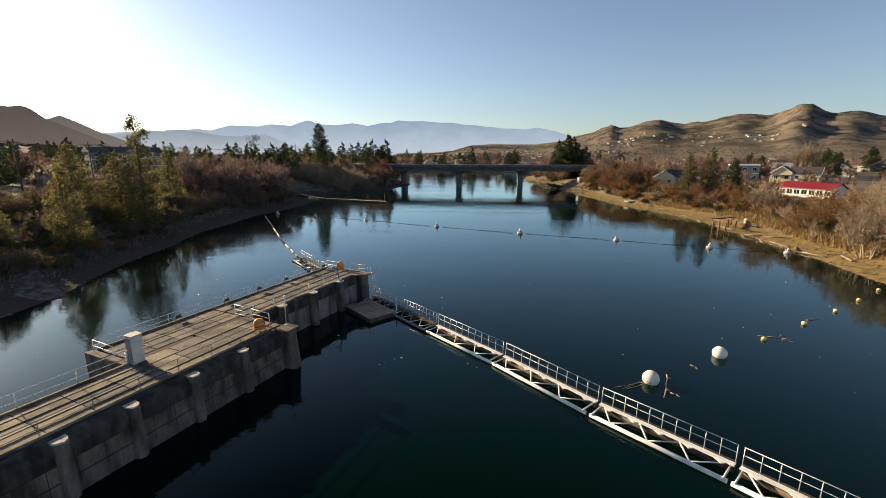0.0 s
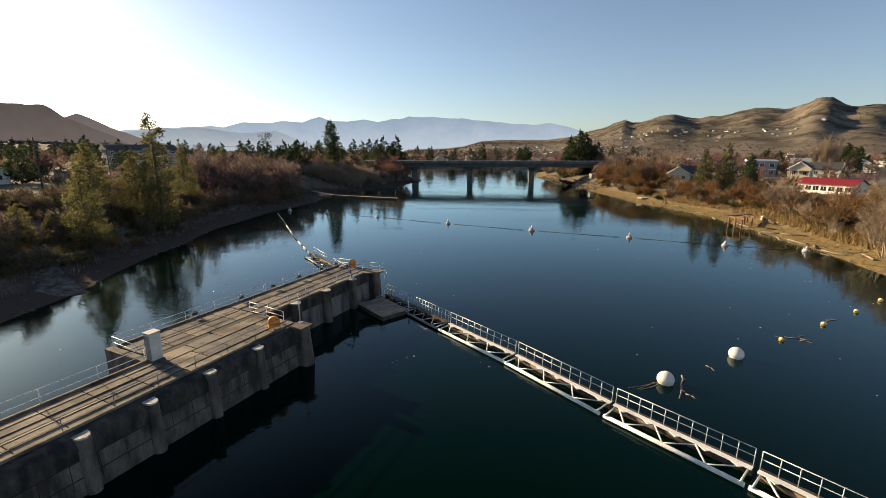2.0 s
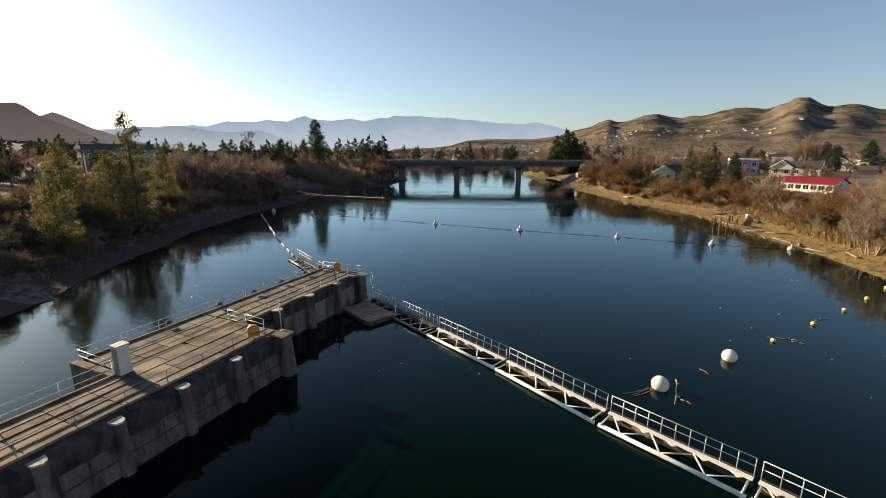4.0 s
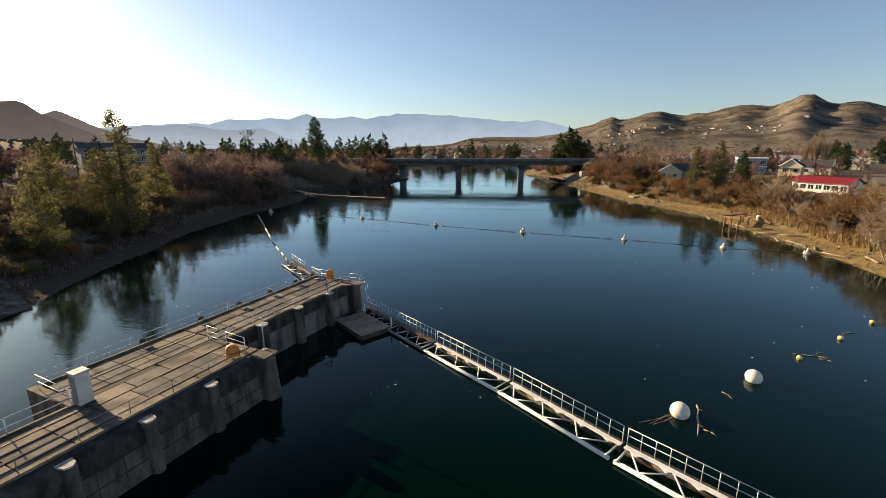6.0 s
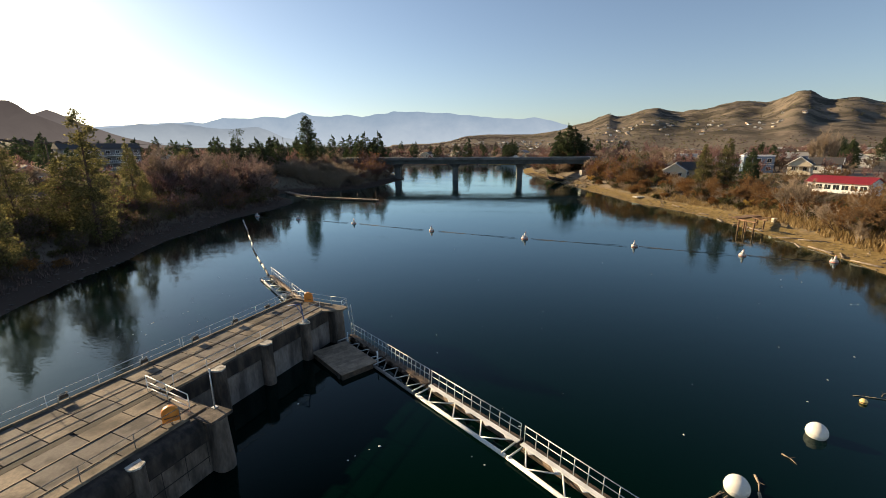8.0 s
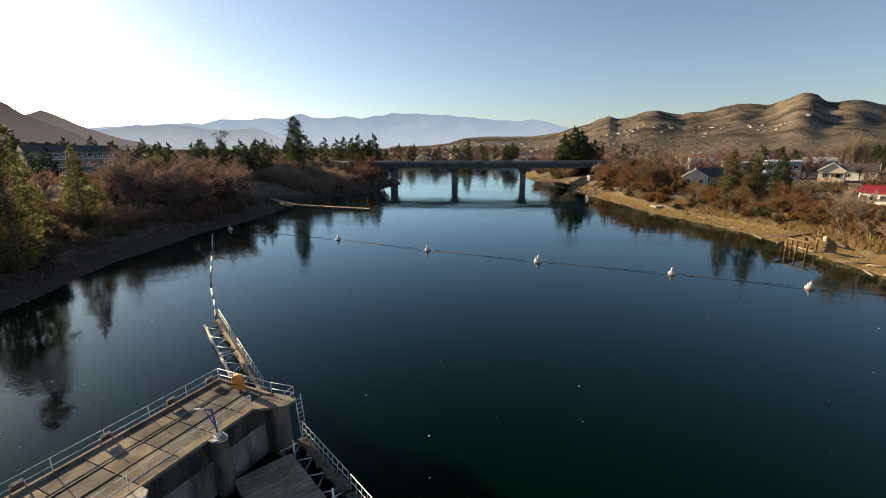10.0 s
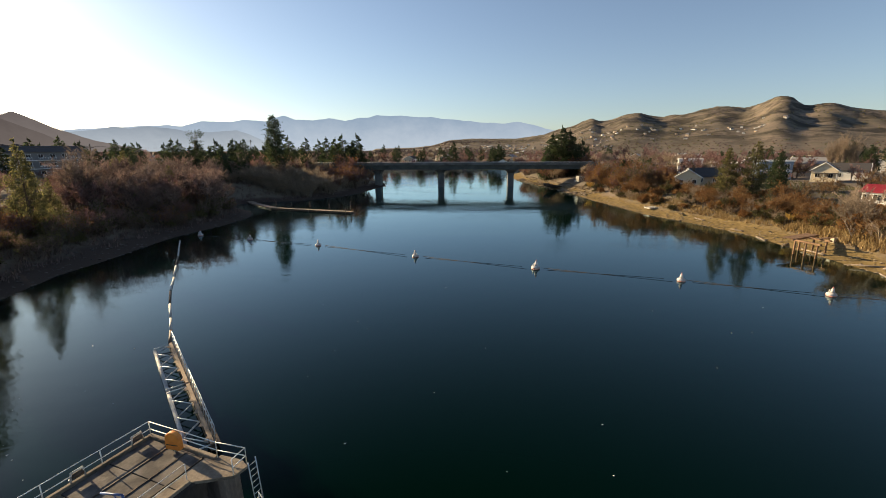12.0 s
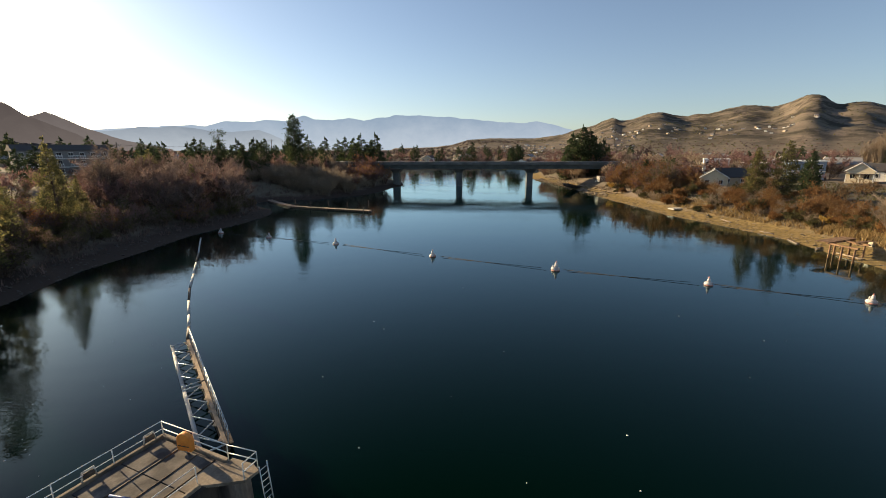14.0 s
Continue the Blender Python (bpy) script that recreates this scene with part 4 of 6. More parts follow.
def conifer(h, prof, seed, tufts, per, label, group, needles=NEEDLE, size=0.5, blob=0.8, top=0.0):
    """A tapered trunk with limbs that end in tufts of needles; prof: (height share, radius) of the crown."""
    rnd = random.Random(seed)
    ob = tree("conifer", label, "tree", group)
    bm = bmesh.new()
    lean = rnd.uniform(-0.02, 0.02) * h
    tube(bm, (0, 0, -0.6), (lean * 0.5, 0, h * 0.55), h * 0.015 + 0.06, h * 0.009 + 0.03, 7)
    tube(bm, (lean * 0.5, 0, h * 0.55), (lean, 0, h * 0.985), h * 0.009 + 0.03, 0.02, 6)
    fs, rs = zip(*prof)
    weight = [max(r, 0.15) for r in np.interp(np.linspace(fs[0], fs[-1], 60), fs, rs)]
    cum = np.cumsum(weight) / sum(weight)
    cs, ds = [], []
    for k in range(tufts):
        f = float(np.interp((k + rnd.random()) / tufts, cum, np.linspace(fs[0], fs[-1], 60)))
        rr = float(np.interp(f, fs, rs))
        a = rnd.random() * 6.283
        s = rnd.uniform(0.25, 1.0) ** 0.6 * rnd.uniform(0.75, 1.15)
        c = Vector((lean * f + math.cos(a) * rr * s, math.sin(a) * rr * s, f * h))
        if rr > 0.7:
            tube(bm, (lean * f, 0, f * h - 0.15 * rr), c, 0.02 + h * 0.0012, 0.012, 3)
        b = blob * min(1.0, 0.35 + rr / max(rs) * 0.8) * rnd.uniform(0.7, 1.3)
        for _ in range(per):
            o = Vector((rnd.gauss(0, 1), rnd.gauss(0, 1), rnd.gauss(0, 0.55))) * b * 0.5
            cs.append(c + o)
            ds.append((math.cos(a) * 0.8 + o.x / b + rnd.gauss(0, 0.4), math.sin(a) * 0.8 + o.y / b + rnd.gauss(0, 0.4), rnd.gauss(0.3, 0.5)))
    for k in range(8):
        f = 1.0 - k * 0.012
        cs.append(Vector((lean, 0, f * h)))
        ds.append((rnd.gauss(0, 0.4), rnd.gauss(0, 0.4), 1))
    part("trunk", bm, BARK, ob)
    v, fc = quads(cs, ds, [size * rnd.uniform(0.7, 1.4) for _ in cs], [size * rnd.uniform(0.2, 0.38) for _ in cs], rnd)
    data_part("crown", v, fc, needles, ob)
    return ob


def bare_tree(name, h, spread, seed, stems, label, group, twig, bark=BARK, leaf=None, leaves=0, twigs=9, tw=0.035, upright=0.5, category="tree"):
    """Stems that fork into limbs and a haze of fine twigs, some with dry leaves."""
    rnd = random.Random(seed)
    ob = tree(name, label, category, group)
    bm = bmesh.new()
    verts, faces, cs, ds = [], [], [], []

    def blade(p, q, w):
        d = (q - p).normalized()
        s = d.cross(Vector((rnd.gauss(0, 1), rnd.gauss(0, 1), rnd.gauss(0, 1)))).normalized() * w
        i = len(verts)
        verts.extend([p + s, p - s, q])
        faces.append((i, i + 1, i + 2))

    def limb(p, d, ln, r, depth):
        d = (d + Vector((rnd.gauss(0, 0.12), rnd.gauss(0, 0.12), 0.12 * upright))).normalized()
        q = p + d * ln
        if depth < 2:
            tube(bm, p, q, r, r * 0.6, 5 if depth == 0 else 3)
        else:
            blade(p, q, r)
            for _ in range(int(twigs * 1.4)):
                s = rnd.uniform(0.1, 1.0)
                t = p.lerp(q, s)
                e = (d + Vector((rnd.gauss(0, 0.95), rnd.gauss(0, 0.95), rnd.gauss(0.2, 0.6)))).normalized()
                blade(t, t + e * ln * rnd.uniform(0.22, 0.6), tw)
                if leaves and rnd.random() < leaves:
                    cs.append(t + e * ln * rnd.uniform(0.2, 0.8))
                    ds.append(e)
            return
        for _ in range(rnd.randint(3, 4)):
            s = rnd.uniform(0.4, 1.0)
            e = (d + Vector((rnd.gauss(0, 0.55), rnd.gauss(0, 0.55), rnd.gauss(0.1, 0.3)))).normalized()
            limb(p.lerp(q, s), e, ln * rnd.uniform(0.55, 0.8), r * 0.5, depth + 1)
    for _ in range(stems):
        a = rnd.random() * 6.283
        k = spread / h
        d = Vector((math.cos(a) * k * rnd.uniform(0.1, 1.2), math.sin(a) * k * rnd.uniform(0.1, 1.2), 1)).normalized()
        o = 0.14 * spread if stems > 1 else 0
        limb(Vector((math.cos(a) * o, math.sin(a) * o, -0.2)), d, h * rnd.uniform(0.34, 0.5), 0.011 * h + 0.012, 0)
    part("trunk", bm, bark, ob)
    data_part("crown", verts, faces, twig, ob)
    if cs:
        v, f = quads(cs, ds, [rnd.uniform(0.2, 0.4) for _ in cs], [rnd.uniform(0.08, 0.16) for _ in cs], rnd)
        data_part("foliage", v, f, leaf, ob)
    return ob


def plant(ob, x, y, s=1.0, a=0.0, sink=0.15, sz=None):
    """Stand the first, master tree, or a copy of it, on the ground."""
    m = pose(x, y, gz(x, y) - sink, 0, 0, a) @ Matrix.Diagonal((s, s, sz or s, 1))
    if not ob.get("stood"):
        ob["stood"] = 1
        ob.matrix_world = m
        return ob
    c = copy_thing(ob, pose(0, 0, 0))
    c.matrix_world = m
    return c


WILD = []


def sow(ob, x, y, s, a, sz=None):
    """Remember a wild shrub or tree; grow() stands the near ones singly and joins the rest."""
    WILD.append((ob, x, y, s, a, sz or s))


def grow(name, limit, label, category):
    rows = [w for w in WILD if w[0].name.split(".")[0] == name]
    rows.sort(key=lambda w: math.hypot(w[1], w[2] - 60))
    for ob, x, y, s, a, sz in rows[:limit]:
        plant(ob, x, y, s, a, sz=sz)
    joined = {}
    for ob, x, y, s, a, sz in rows[limit:]:
        m = np.array(pose(x, y, gz(x, y) - 0.15, 0, 0, a) @ Matrix.Diagonal((s, s, sz, 1)))
        for ch in ob.children:
            me = ch.data
            co = np.empty(len(me.vertices) * 3)
            me.vertices.foreach_get("co", co)
            co = co.reshape(-1, 3) @ m[:3, :3].T + m[:3, 3]
            mt = me.materials[0]
            vs, fs, n = joined.setdefault(mt.name, ([], [], [0]))
            vs.append(co)
            fs += [tuple(v + n[0] for v in p.vertices) for p in me.polygons]
            n[0] += len(co)
    for mn, (vs, fs, n) in joined.items():
        tagged(data_part("thicket", np.vstack(vs).tolist(), fs, bpy.data.materials[mn]), label, category, kind="stuff")


rt = random.Random(21)
BROAD = ((0.06, 2.2), (0.2, 4.0), (0.45, 4.1), (0.65, 3.3), (0.82, 1.9), (0.95, 0.7), (1.0, 0.1))
SPIRE = ((0.04, 3.0), (0.18, 4.2), (0.42, 3.8), (0.66, 2.7), (0.86, 1.35), (1.0, 0.15))
# pines and firs of the left bank
pineA = conifer(14.0, BROAD[:2] + ((0.4, 3.4), (0.6, 2.6), (0.8, 1.5), (0.95, 0.5), (1.0, 0.1)), 1, 150, 36, "sunlit green pine on the brushy river bank", "bank pines", NEEDLE_SUNNY, 0.33, 1.1)
pineB = conifer(16.0, BROAD, 2, 185, 38, "broad sunlit green pine on the river bank", "bank pines", NEEDLE_SUNNY, 0.34, 1.25)
pineC = conifer(20.0, ((0.08, 2.0), (0.25, 3.3), (0.5, 3.0), (0.68, 2.1), (0.76, 1.2), (0.82, 1.7), (0.9, 1.2), (0.95, 0.8), (1.0, 0.45)), 3, 170, 36, "tall ragged pine with a thin top", "bank pines", NEEDLE_SUNNY, 0.33, 1.1)
plant(pineA, -64.3, 56.4, 0.74, 10, sz=1.0)
plant(pineB, -71.0, 73.0, 0.85, 40, sz=0.95)
plant(pineC, -66.3, 73.6, 1.05, 80, sz=1.13)
plant(pineA, -70.5, 55.7, 0.27, 120)
plant(pineB, -77.5, 70.0, 0.7, 200, sz=0.9)
plant(pineC, -76.0, 84.0, 0.7, 300)
plant(pineB, -67.0, 49.0, 0.42, 300)
plant(pineA, -79.5, 96.0, 0.75, 50, sz=1.15)
tallp = conifer(27, ((0.22, 2.6), (0.32, 3.6), (0.5, 3.4), (0.7, 3.2), (0.86, 2.4), (0.96, 1.0), (1.0, 0.3)), 5, 170, 22, "tall dark pine above the brush", "far pines", NEEDLE, 0.66, 1.5)
plant(tallp, -83.0, 194.4, 0.93, 0)
fir = conifer(16, SPIRE, 6, 110, 18, "dark pointed fir behind the river trees", "far firs", NEEDLE, 0.62, 1.1)
plant(fir, 37.5, 262.0, 1.75, 0, sz=1.6)
for x, y, s in ((41, 259, 1.45), (34, 266, 1.4), (45, 263, 1.2), (31, 262, 1.0), (39, 270, 1.5), (49, 266, 1.1), (43, 268, 1.3)):
    plant(fir, x, y, s, rt.uniform(0, 360))
for x, y, s in ((-78, 262, 1.3), (-70, 259, 1.5), (-84, 268, 1.2), (-92, 275, 1.3), (-74, 266, 1.2), (-101, 285, 1.2), (-66, 252, 0.9), (-90, 240, 0.85), (-100, 235, 0.9), (-106, 228, 0.85), (-112, 232, 0.8), (-124, 236, 0.8), (-80, 215, 0.7), (-95, 215, 0.75), (-101, 219, 0.7),
                (-62, 440, 1.1), (-44, 441, 0.9), (-31, 445, 1.5), (-14, 447, 0.8), (6, 438, 1.1), (11, 441, 1.2), (14, 446, 1.0)):
    plant(fir, x, y, s * rt.uniform(0.92, 1.08), rt.uniform(0, 360))
dead = conifer(22, ((0.62, 0.6), (0.74, 3.4), (0.8, 1.6), (0.86, 3.0), (0.92, 3.6), (0.97, 2.8), (1.0, 1.2)), 9, 44, 7, "old bare-stemmed pine with a flat top", "", NEEDLE, 0.6, 1.5)
plant(dead, -122.5, 205.0, 0.82, 0)
# garden conifers of the right bank
firR = conifer(12, ((0.05, 1.7), (0.2, 2.6), (0.45, 2.5), (0.7, 1.7), (0.9, 0.8), (1.0, 0.1)), 12, 120, 24, "green conifer in a riverside garden", "garden conifers", NEEDLE_SUNNY, 0.4, 1.0)
plant(firR, 61.3, 149.2, 0.95, 0, sz=1.1)
plant(firR, 66.1, 146.6, 0.95, 140, sz=1.2)
dense = conifer(9, ((0.02, 2.0), (0.2, 2.4), (0.5, 2.1), (0.8, 1.2), (1.0, 0.1)), 13, 110, 24, "dense dark green cypress beside a house", "garden conifers", NEEDLE, 0.42, 1.0)
plant(dense, 77.7, 155.9, 0.92, 0, sz=1.15)
for x, y, s in ((52, 205, 1.0), (57, 210, 0.9), (61, 213, 1.0), (66, 217, 0.9), (48, 212, 0.9), (76, 203, 0.8), (120, 230, 1.2), (128, 235, 1.1), (150, 225, 1.3), (160, 240, 1.4), (172, 250, 1.2), (196, 262, 1.5), (140, 205, 1.2), (155, 196, 1.3), (165, 185, 1.2)):
    plant(dense, x, y, s, rt.uniform(0, 360))
poplar = bare_tree("poplar", 26, 1.6, 14, 9, "tall narrow bare poplar tree", "poplars", TWIG_TAN, BARK_PALE, None, 0, 12, 0.07, 7.0)
plant(poplar, 123.4, 195.6, 0.5, 0, sz=0.68)
for x, y, s in ((126.0, 194, 0.72), (121, 197.5, 0.7), (128.2, 198, 0.62), (124.5, 199, 0.74)):
    plant(poplar, x, y, s * 0.62, rt.uniform(0, 360), sz=s * 0.85)

# scrub kinds
s_red = [bare_tree("shrub", 6.0, 4.0, 30 + k, 10, "reddish-brown bare riverside shrub", "bank shrubs", TWIG_RED, BARK, LEAF_RUST, 0.15, 10, 0.045, 0.6, "shrub") for k in range(3)]
s_brown = [bare_tree("shrub", 6.0, 4.0, 40 + k, 10, "brown leafless riverside shrub", "bank shrubs", TWIG_BROWN, BARK, LEAF_OLIVE, 0.2, 10, 0.045, 0.6, "shrub") for k in range(3)]
s_tan = [bare_tree("shrub", 5.0, 3.2, 50 + k, 10, "pale tan leafless shrub", "bank shrubs", TWIG_TAN, BARK_PALE, None, 0, 10, 0.035, 0.5, "shrub") for k in range(2)]
s_rust = [bare_tree("shrub", 3.8, 3.2, 60 + k, 9, "rust-brown dry-leaved riverside shrub", "bank shrubs", TWIG_DARK, BARK, LEAF_RUST, 0.6, 8, 0.035, 0.4, "shrub") for k in range(2)]
s_olive = [bare_tree("shrub", 3.4, 3.0, 70 + k, 9, "low olive-green riverside shrub", "bank shrubs", TWIG_BROWN, BARK, LEAF_OLIVE, 0.7, 8, 0.035, 0.4, "shrub") for k in range(2)]
s_dark = [bare_tree("shrub", 5.5, 4.0, 64 + k, 10, "dark brown bare shrub on the sunny bank", "bank shrubs", TWIG_DARK, BARK, LEAF_RUST, 0.25, 11, 0.045, 0.5, "shrub") for k in range(2)]
s_amber = [bare_tree("shrub", 4.6, 3.0, 84 + k, 9, "amber-brown leafless shrub on the sunny bank", "bank shrubs", TWIG_AMBER, BARK, LEAF_RUST, 0.12, 12, 0.035, 0.9, "shrub") for k in range(2)]
s_gold = bare_tree("shrub", 3.6, 2.4, 80, 10, "golden-yellow willow shrub on the bank", "golden shrubs", TWIG_GOLD, BARK_PALE, None, 0, 12, 0.05, 0.6, "shrub")


def shore_l(y):
    return float(np.interp(y, *zip(*LEFT_SHORE)))


def shore_r(y):
    return float(np.interp(y, *zip(*RIGHT_SHORE)))


def scatter(n, y0, y1, shore, side, near, far, kinds, s0, s1, skip=None):
    for _ in range(n):
        y = rt.uniform(y0, y1)
        x = shore(y) + side * rt.uniform(near, far)
        s = rt.uniform(s0, s1)
        if skip and skip(x, y):
            continue
        sow(rt.choice(rt.choice(kinds)), x, y, s, rt.uniform(0, 360), s * rt.uniform(0.85, 1.2))


def cove(x, y):
    return 152 < y < 186 and x > -104


def by_red(x, y):
    return x > 72 and 104 < y < 152


def bridge_end(x, y):
    return y > 214 and x < 46


# left bank thickets, low by the water and tall behind
scatter(70, 28, 75, shore_l, -1, 5, 16, (s_brown, s_olive, s_olive, s_rust), 0.35, 0.75)
scatter(50, 36, 80, shore_l, -1, 14, 34, (s_brown, s_olive, s_brown), 0.6, 1.1)
scatter(90, 76, 150, shore_l, -1, 6, 16, (s_brown, s_olive, s_red, s_brown), 0.5, 0.95)
scatter(80, 84, 152, shore_l, -1, 13, 32, (s_red, s_brown, s_olive), 0.35, 0.75, cove)
scatter(50, 100, 150, shore_l, -1, 28, 60, (s_red, s_brown, s_olive), 0.4, 0.7, cove)
scatter(26, 150, 205, shore_l, -1, 34, 64, (s_red, s_brown, s_olive), 0.6, 1.1, cove)
scatter(60, 180, 196, shore_l, -1, 4, 32, (s_tan,), 1.1, 1.8)
scatter(50, 198, 236, shore_l, -1, 5, 40, (s_tan, s_tan, s_red), 1.2, 1.9)
# right bank thickets
scatter(170, 92, 150, shore_r, 1, 8.5, 19, (s_rust, s_dark, s_olive, s_tan, s_amber, s_amber), 0.45, 1.05)
scatter(80, 92, 150, shore_r, 1, 18, 32, (s_rust, s_dark, s_amber, s_olive), 0.5, 1.0, by_red)
scatter(170, 148, 228, shore_r, 1, 6.2, 24, (s_rust, s_dark, s_olive, s_amber, s_olive, s_tan), 0.4, 0.95, bridge_end)
scatter(80, 176, 234, shore_r, 1, 9, 28, (s_red, s_dark, s_brown), 1.0, 1.7, bridge_end)
scatter(60, 250, 320, shore_r, 1, 8, 34, (s_red, s_tan, s_red), 1.2, 2.0)
scatter(80, 46, 95, shore_r, 1, 9, 26, (s_tan, s_tan, s_rust, s_red, s_olive), 0.6, 1.1)
for x, y, s in ((40.6, 207.5, 1.1), (42.0, 209.5, 0.8), (61.5, 124, 0.8)):
    plant(s_gold, x, y, s, rt.uniform(0, 360))
bigbare = bare_tree("bare_tree", 12, 6.5, 90, 4, "large pale leafless tree on the river bank", "bank trees", TWIG_TAN, BARK_PALE, None, 0, 14, 0.03, 0.5)
plant(bigbare, 64.0, 73.5, 1.1, 0)
for x, y, s in ((70, 80, 1.0), (62.5, 64, 0.95), (62, 103, 0.55), (65, 107, 0.6), (76, 90, 0.85), (68, 98, 0.6), (68, 69, 1.0), (73, 73, 1.1), (66, 58, 0.9)):
    plant(bigbare, x, y, s, rt.uniform(0, 360))
shore_tree = bare_tree("bare_tree", 10.5, 4.5, 92, 7, "dense pale leafless tree on the sunny bank", "bank trees", TWIG_TAN, BARK_PALE, None, 0, 26, 0.032, 0.6)
for x, y, s in ((58.8, 74.0, 0.95), (61.2, 80.5, 0.95), (66.3, 83.0, 1.2), (62.2, 108.5, 0.85), (65.2, 112.5, 0.9), (60.8, 89.0, 0.5), (71, 90, 1.0), (59, 66, 1.0)):
    plant(shore_tree, x, y, s, rt.uniform(0, 360))
brown_tree = bare_tree("bare_tree", 10, 8, 93, 7, "brown leafless tree above the sunny bank", "bank trees", TWIG_DARK, BARK, LEAF_RUST, 0.1, 15, 0.045, 0.3)
for x, y, s in ((68.2, 97.0, 0.8), (72.5, 101, 0.75), (66, 92, 0.6), (64.5, 128, 0.55), (60.5, 140, 0.5), (56, 158, 0.55), (53, 176, 0.6), (50, 186, 0.65), (77, 168, 0.6), (60, 168, 0.5), (83, 146, 0.55), (87, 150, 0.6), (74, 140, 0.6), (96, 150, 0.65), (70, 134, 0.5), (101, 154, 0.6), (72, 162, 0.5), (84, 166, 0.6), (80, 106, 0.7), (84, 108, 0.65)):
    plant(brown_tree, x, y, s, rt.uniform(0, 360))
for x, y, s in ((63.5, 90, 0.75), (66, 86, 0.85), (62, 95, 0.6), (70, 95, 0.8)):
    plant(brown_tree, x, y, s, rt.uniform(0, 360))
round_tree = bare_tree("bare_tree", 8.5, 8.5, 91, 7, "round reddish-brown leafless tree on the shaded bank", "round bank trees", TWIG_RED, BARK, None, 0, 14, 0.05, 0.3)
for x, y, s in ((-82, 113, 0.95), (-79.5, 134, 0.95), (-75, 126, 0.75), (-103, 141, 0.8), (-107, 163, 0.8), (-76, 106, 0.75), (-86, 125, 0.7), (-92, 150, 0.75), (-77, 143, 0.7), (-98, 128, 0.6), (-124, 158, 0.55)):
    plant(round_tree, x, y, s * rt.uniform(0.9, 1.5), rt.uniform(0, 360))
round_brown = bare_tree("bare_tree", 9.0, 6.5, 97, 6, "tall dull brown leafless tree on the shaded bank", "round bank trees", TWIG_BROWN, BARK, None, 0, 16, 0.05, 0.6)
for k in range(12):
    y = 109 + 41 * (k + rt.random()) / 12
    x = shore_l(y) - rt.uniform(9, 22)
    plant(rt.choice((round_tree, round_brown, round_brown)), x, y, rt.uniform(0.95, 1.6), rt.uniform(0, 360))
round_tan = bare_tree("bare_tree", 11.0, 5.0, 98, 5, "upright grey-brown leafless tree on the shaded bank", "round bank trees", TWIG_GREY, BARK_PALE, None, 0, 14, 0.045, 1.2)
for x, y, s in ((-94, 186, 1.15), (-86, 190, 1.0), (-79, 193, 0.9), (-98, 179, 1.0)):
    plant(round_tan, x, y, s, rt.uniform(0, 360))
for x, y, s in ((-84, 104, 0.5), (-93, 118, 0.55), (-99, 136, 0.6), (-88, 141, 0.45), (-108, 150, 0.6), (-80, 120, 0.4)):
    plant(rt.choice((pineA, pineB)), x, y, s, rt.uniform(0, 360), sz=s * 1.2)
# far belts of bare crowns
far_tree = bare_tree("bare_tree", 11, 6.5, 95, 3, "far bare brown valley tree", "far bare trees", TWIG_RED, BARK, None, 0, 12, 0.12, 0.5)
far_tan = bare_tree("bare_tree", 11, 6.0, 96, 3, "far bare tan valley tree", "far bare trees", TWIG_TAN, BARK, None, 0, 12, 0.12, 0.6)


def belt(n, x0, x1, y0, y1, kinds, s0, s1):
    for _ in range(n):
        x, y = rt.uniform(x0, x1), rt.uniform(y0, y1)
        if shore_l(y) - 9 < x < shore_r(y) + 9 and y < 436:
            continue
        sow(rt.choice(kinds), x, y, rt.uniform(s0, s1), rt.uniform(0, 360))


belt(80, 28, 120, 205, 330, (far_tree, far_tree, far_tan), 0.6, 1.05)
belt(9, -150, -60, 252, 335, (fir,), 0.8, 1.25)
belt(22, -185, -125, 202, 300, (far_tree, far_tan), 0.6, 0.9)
belt(110, -210, -70, 195, 340, (far_tree, far_tree, far_tan, fir), 0.45, 0.8)
belt(50, -260, -125, 60, 200, (far_tree, far_tan, far_tree), 0.35, 0.55)
belt(24, -230, -110, 60, 190, (fir,), 0.5, 0.8)
belt(150, 110, 330, 205, 440, (far_tree, far_tan, far_tree, dense), 0.45, 0.9)
belt(90, -130, 110, 436, 452, (far_tree, far_tan, far_tree, far_tree), 0.6, 0.95)
belt(100, -120, 130, 450, 560, (far_tree, far_tan, far_tree, far_tree, fir), 0.7, 1.1)
belt(16, 60, 122, 166, 204, (far_tree, far_tan, far_tree), 0.35, 0.6)
belt(70, 100, 190, 95, 215, (far_tree, far_tan), 0.4, 0.7)
for x, y, s in ((52.5, 213, 0.75), (56.5, 208, 0.7), (53.5, 221, 0.8), (60, 214, 0.75), (58, 226, 0.85), (64, 205, 0.6), (50.5, 228, 0.7)):
    sow(far_tree, x, y, s, rt.uniform(0, 360))
belt(60, -420, -120, 300, 560, (far_tree, fir), 0.5, 0.9)

# taller growth: the shaded bank, the flats behind it, and both sides of the bridge


def open_view(x, y):
    """The gap in the trees that leaves the apartment building in sight."""
    return -56 < math.degrees(math.atan2(x + 2, y - 31)) < -44.5 and math.hypot(x + 2, y - 31) < 235


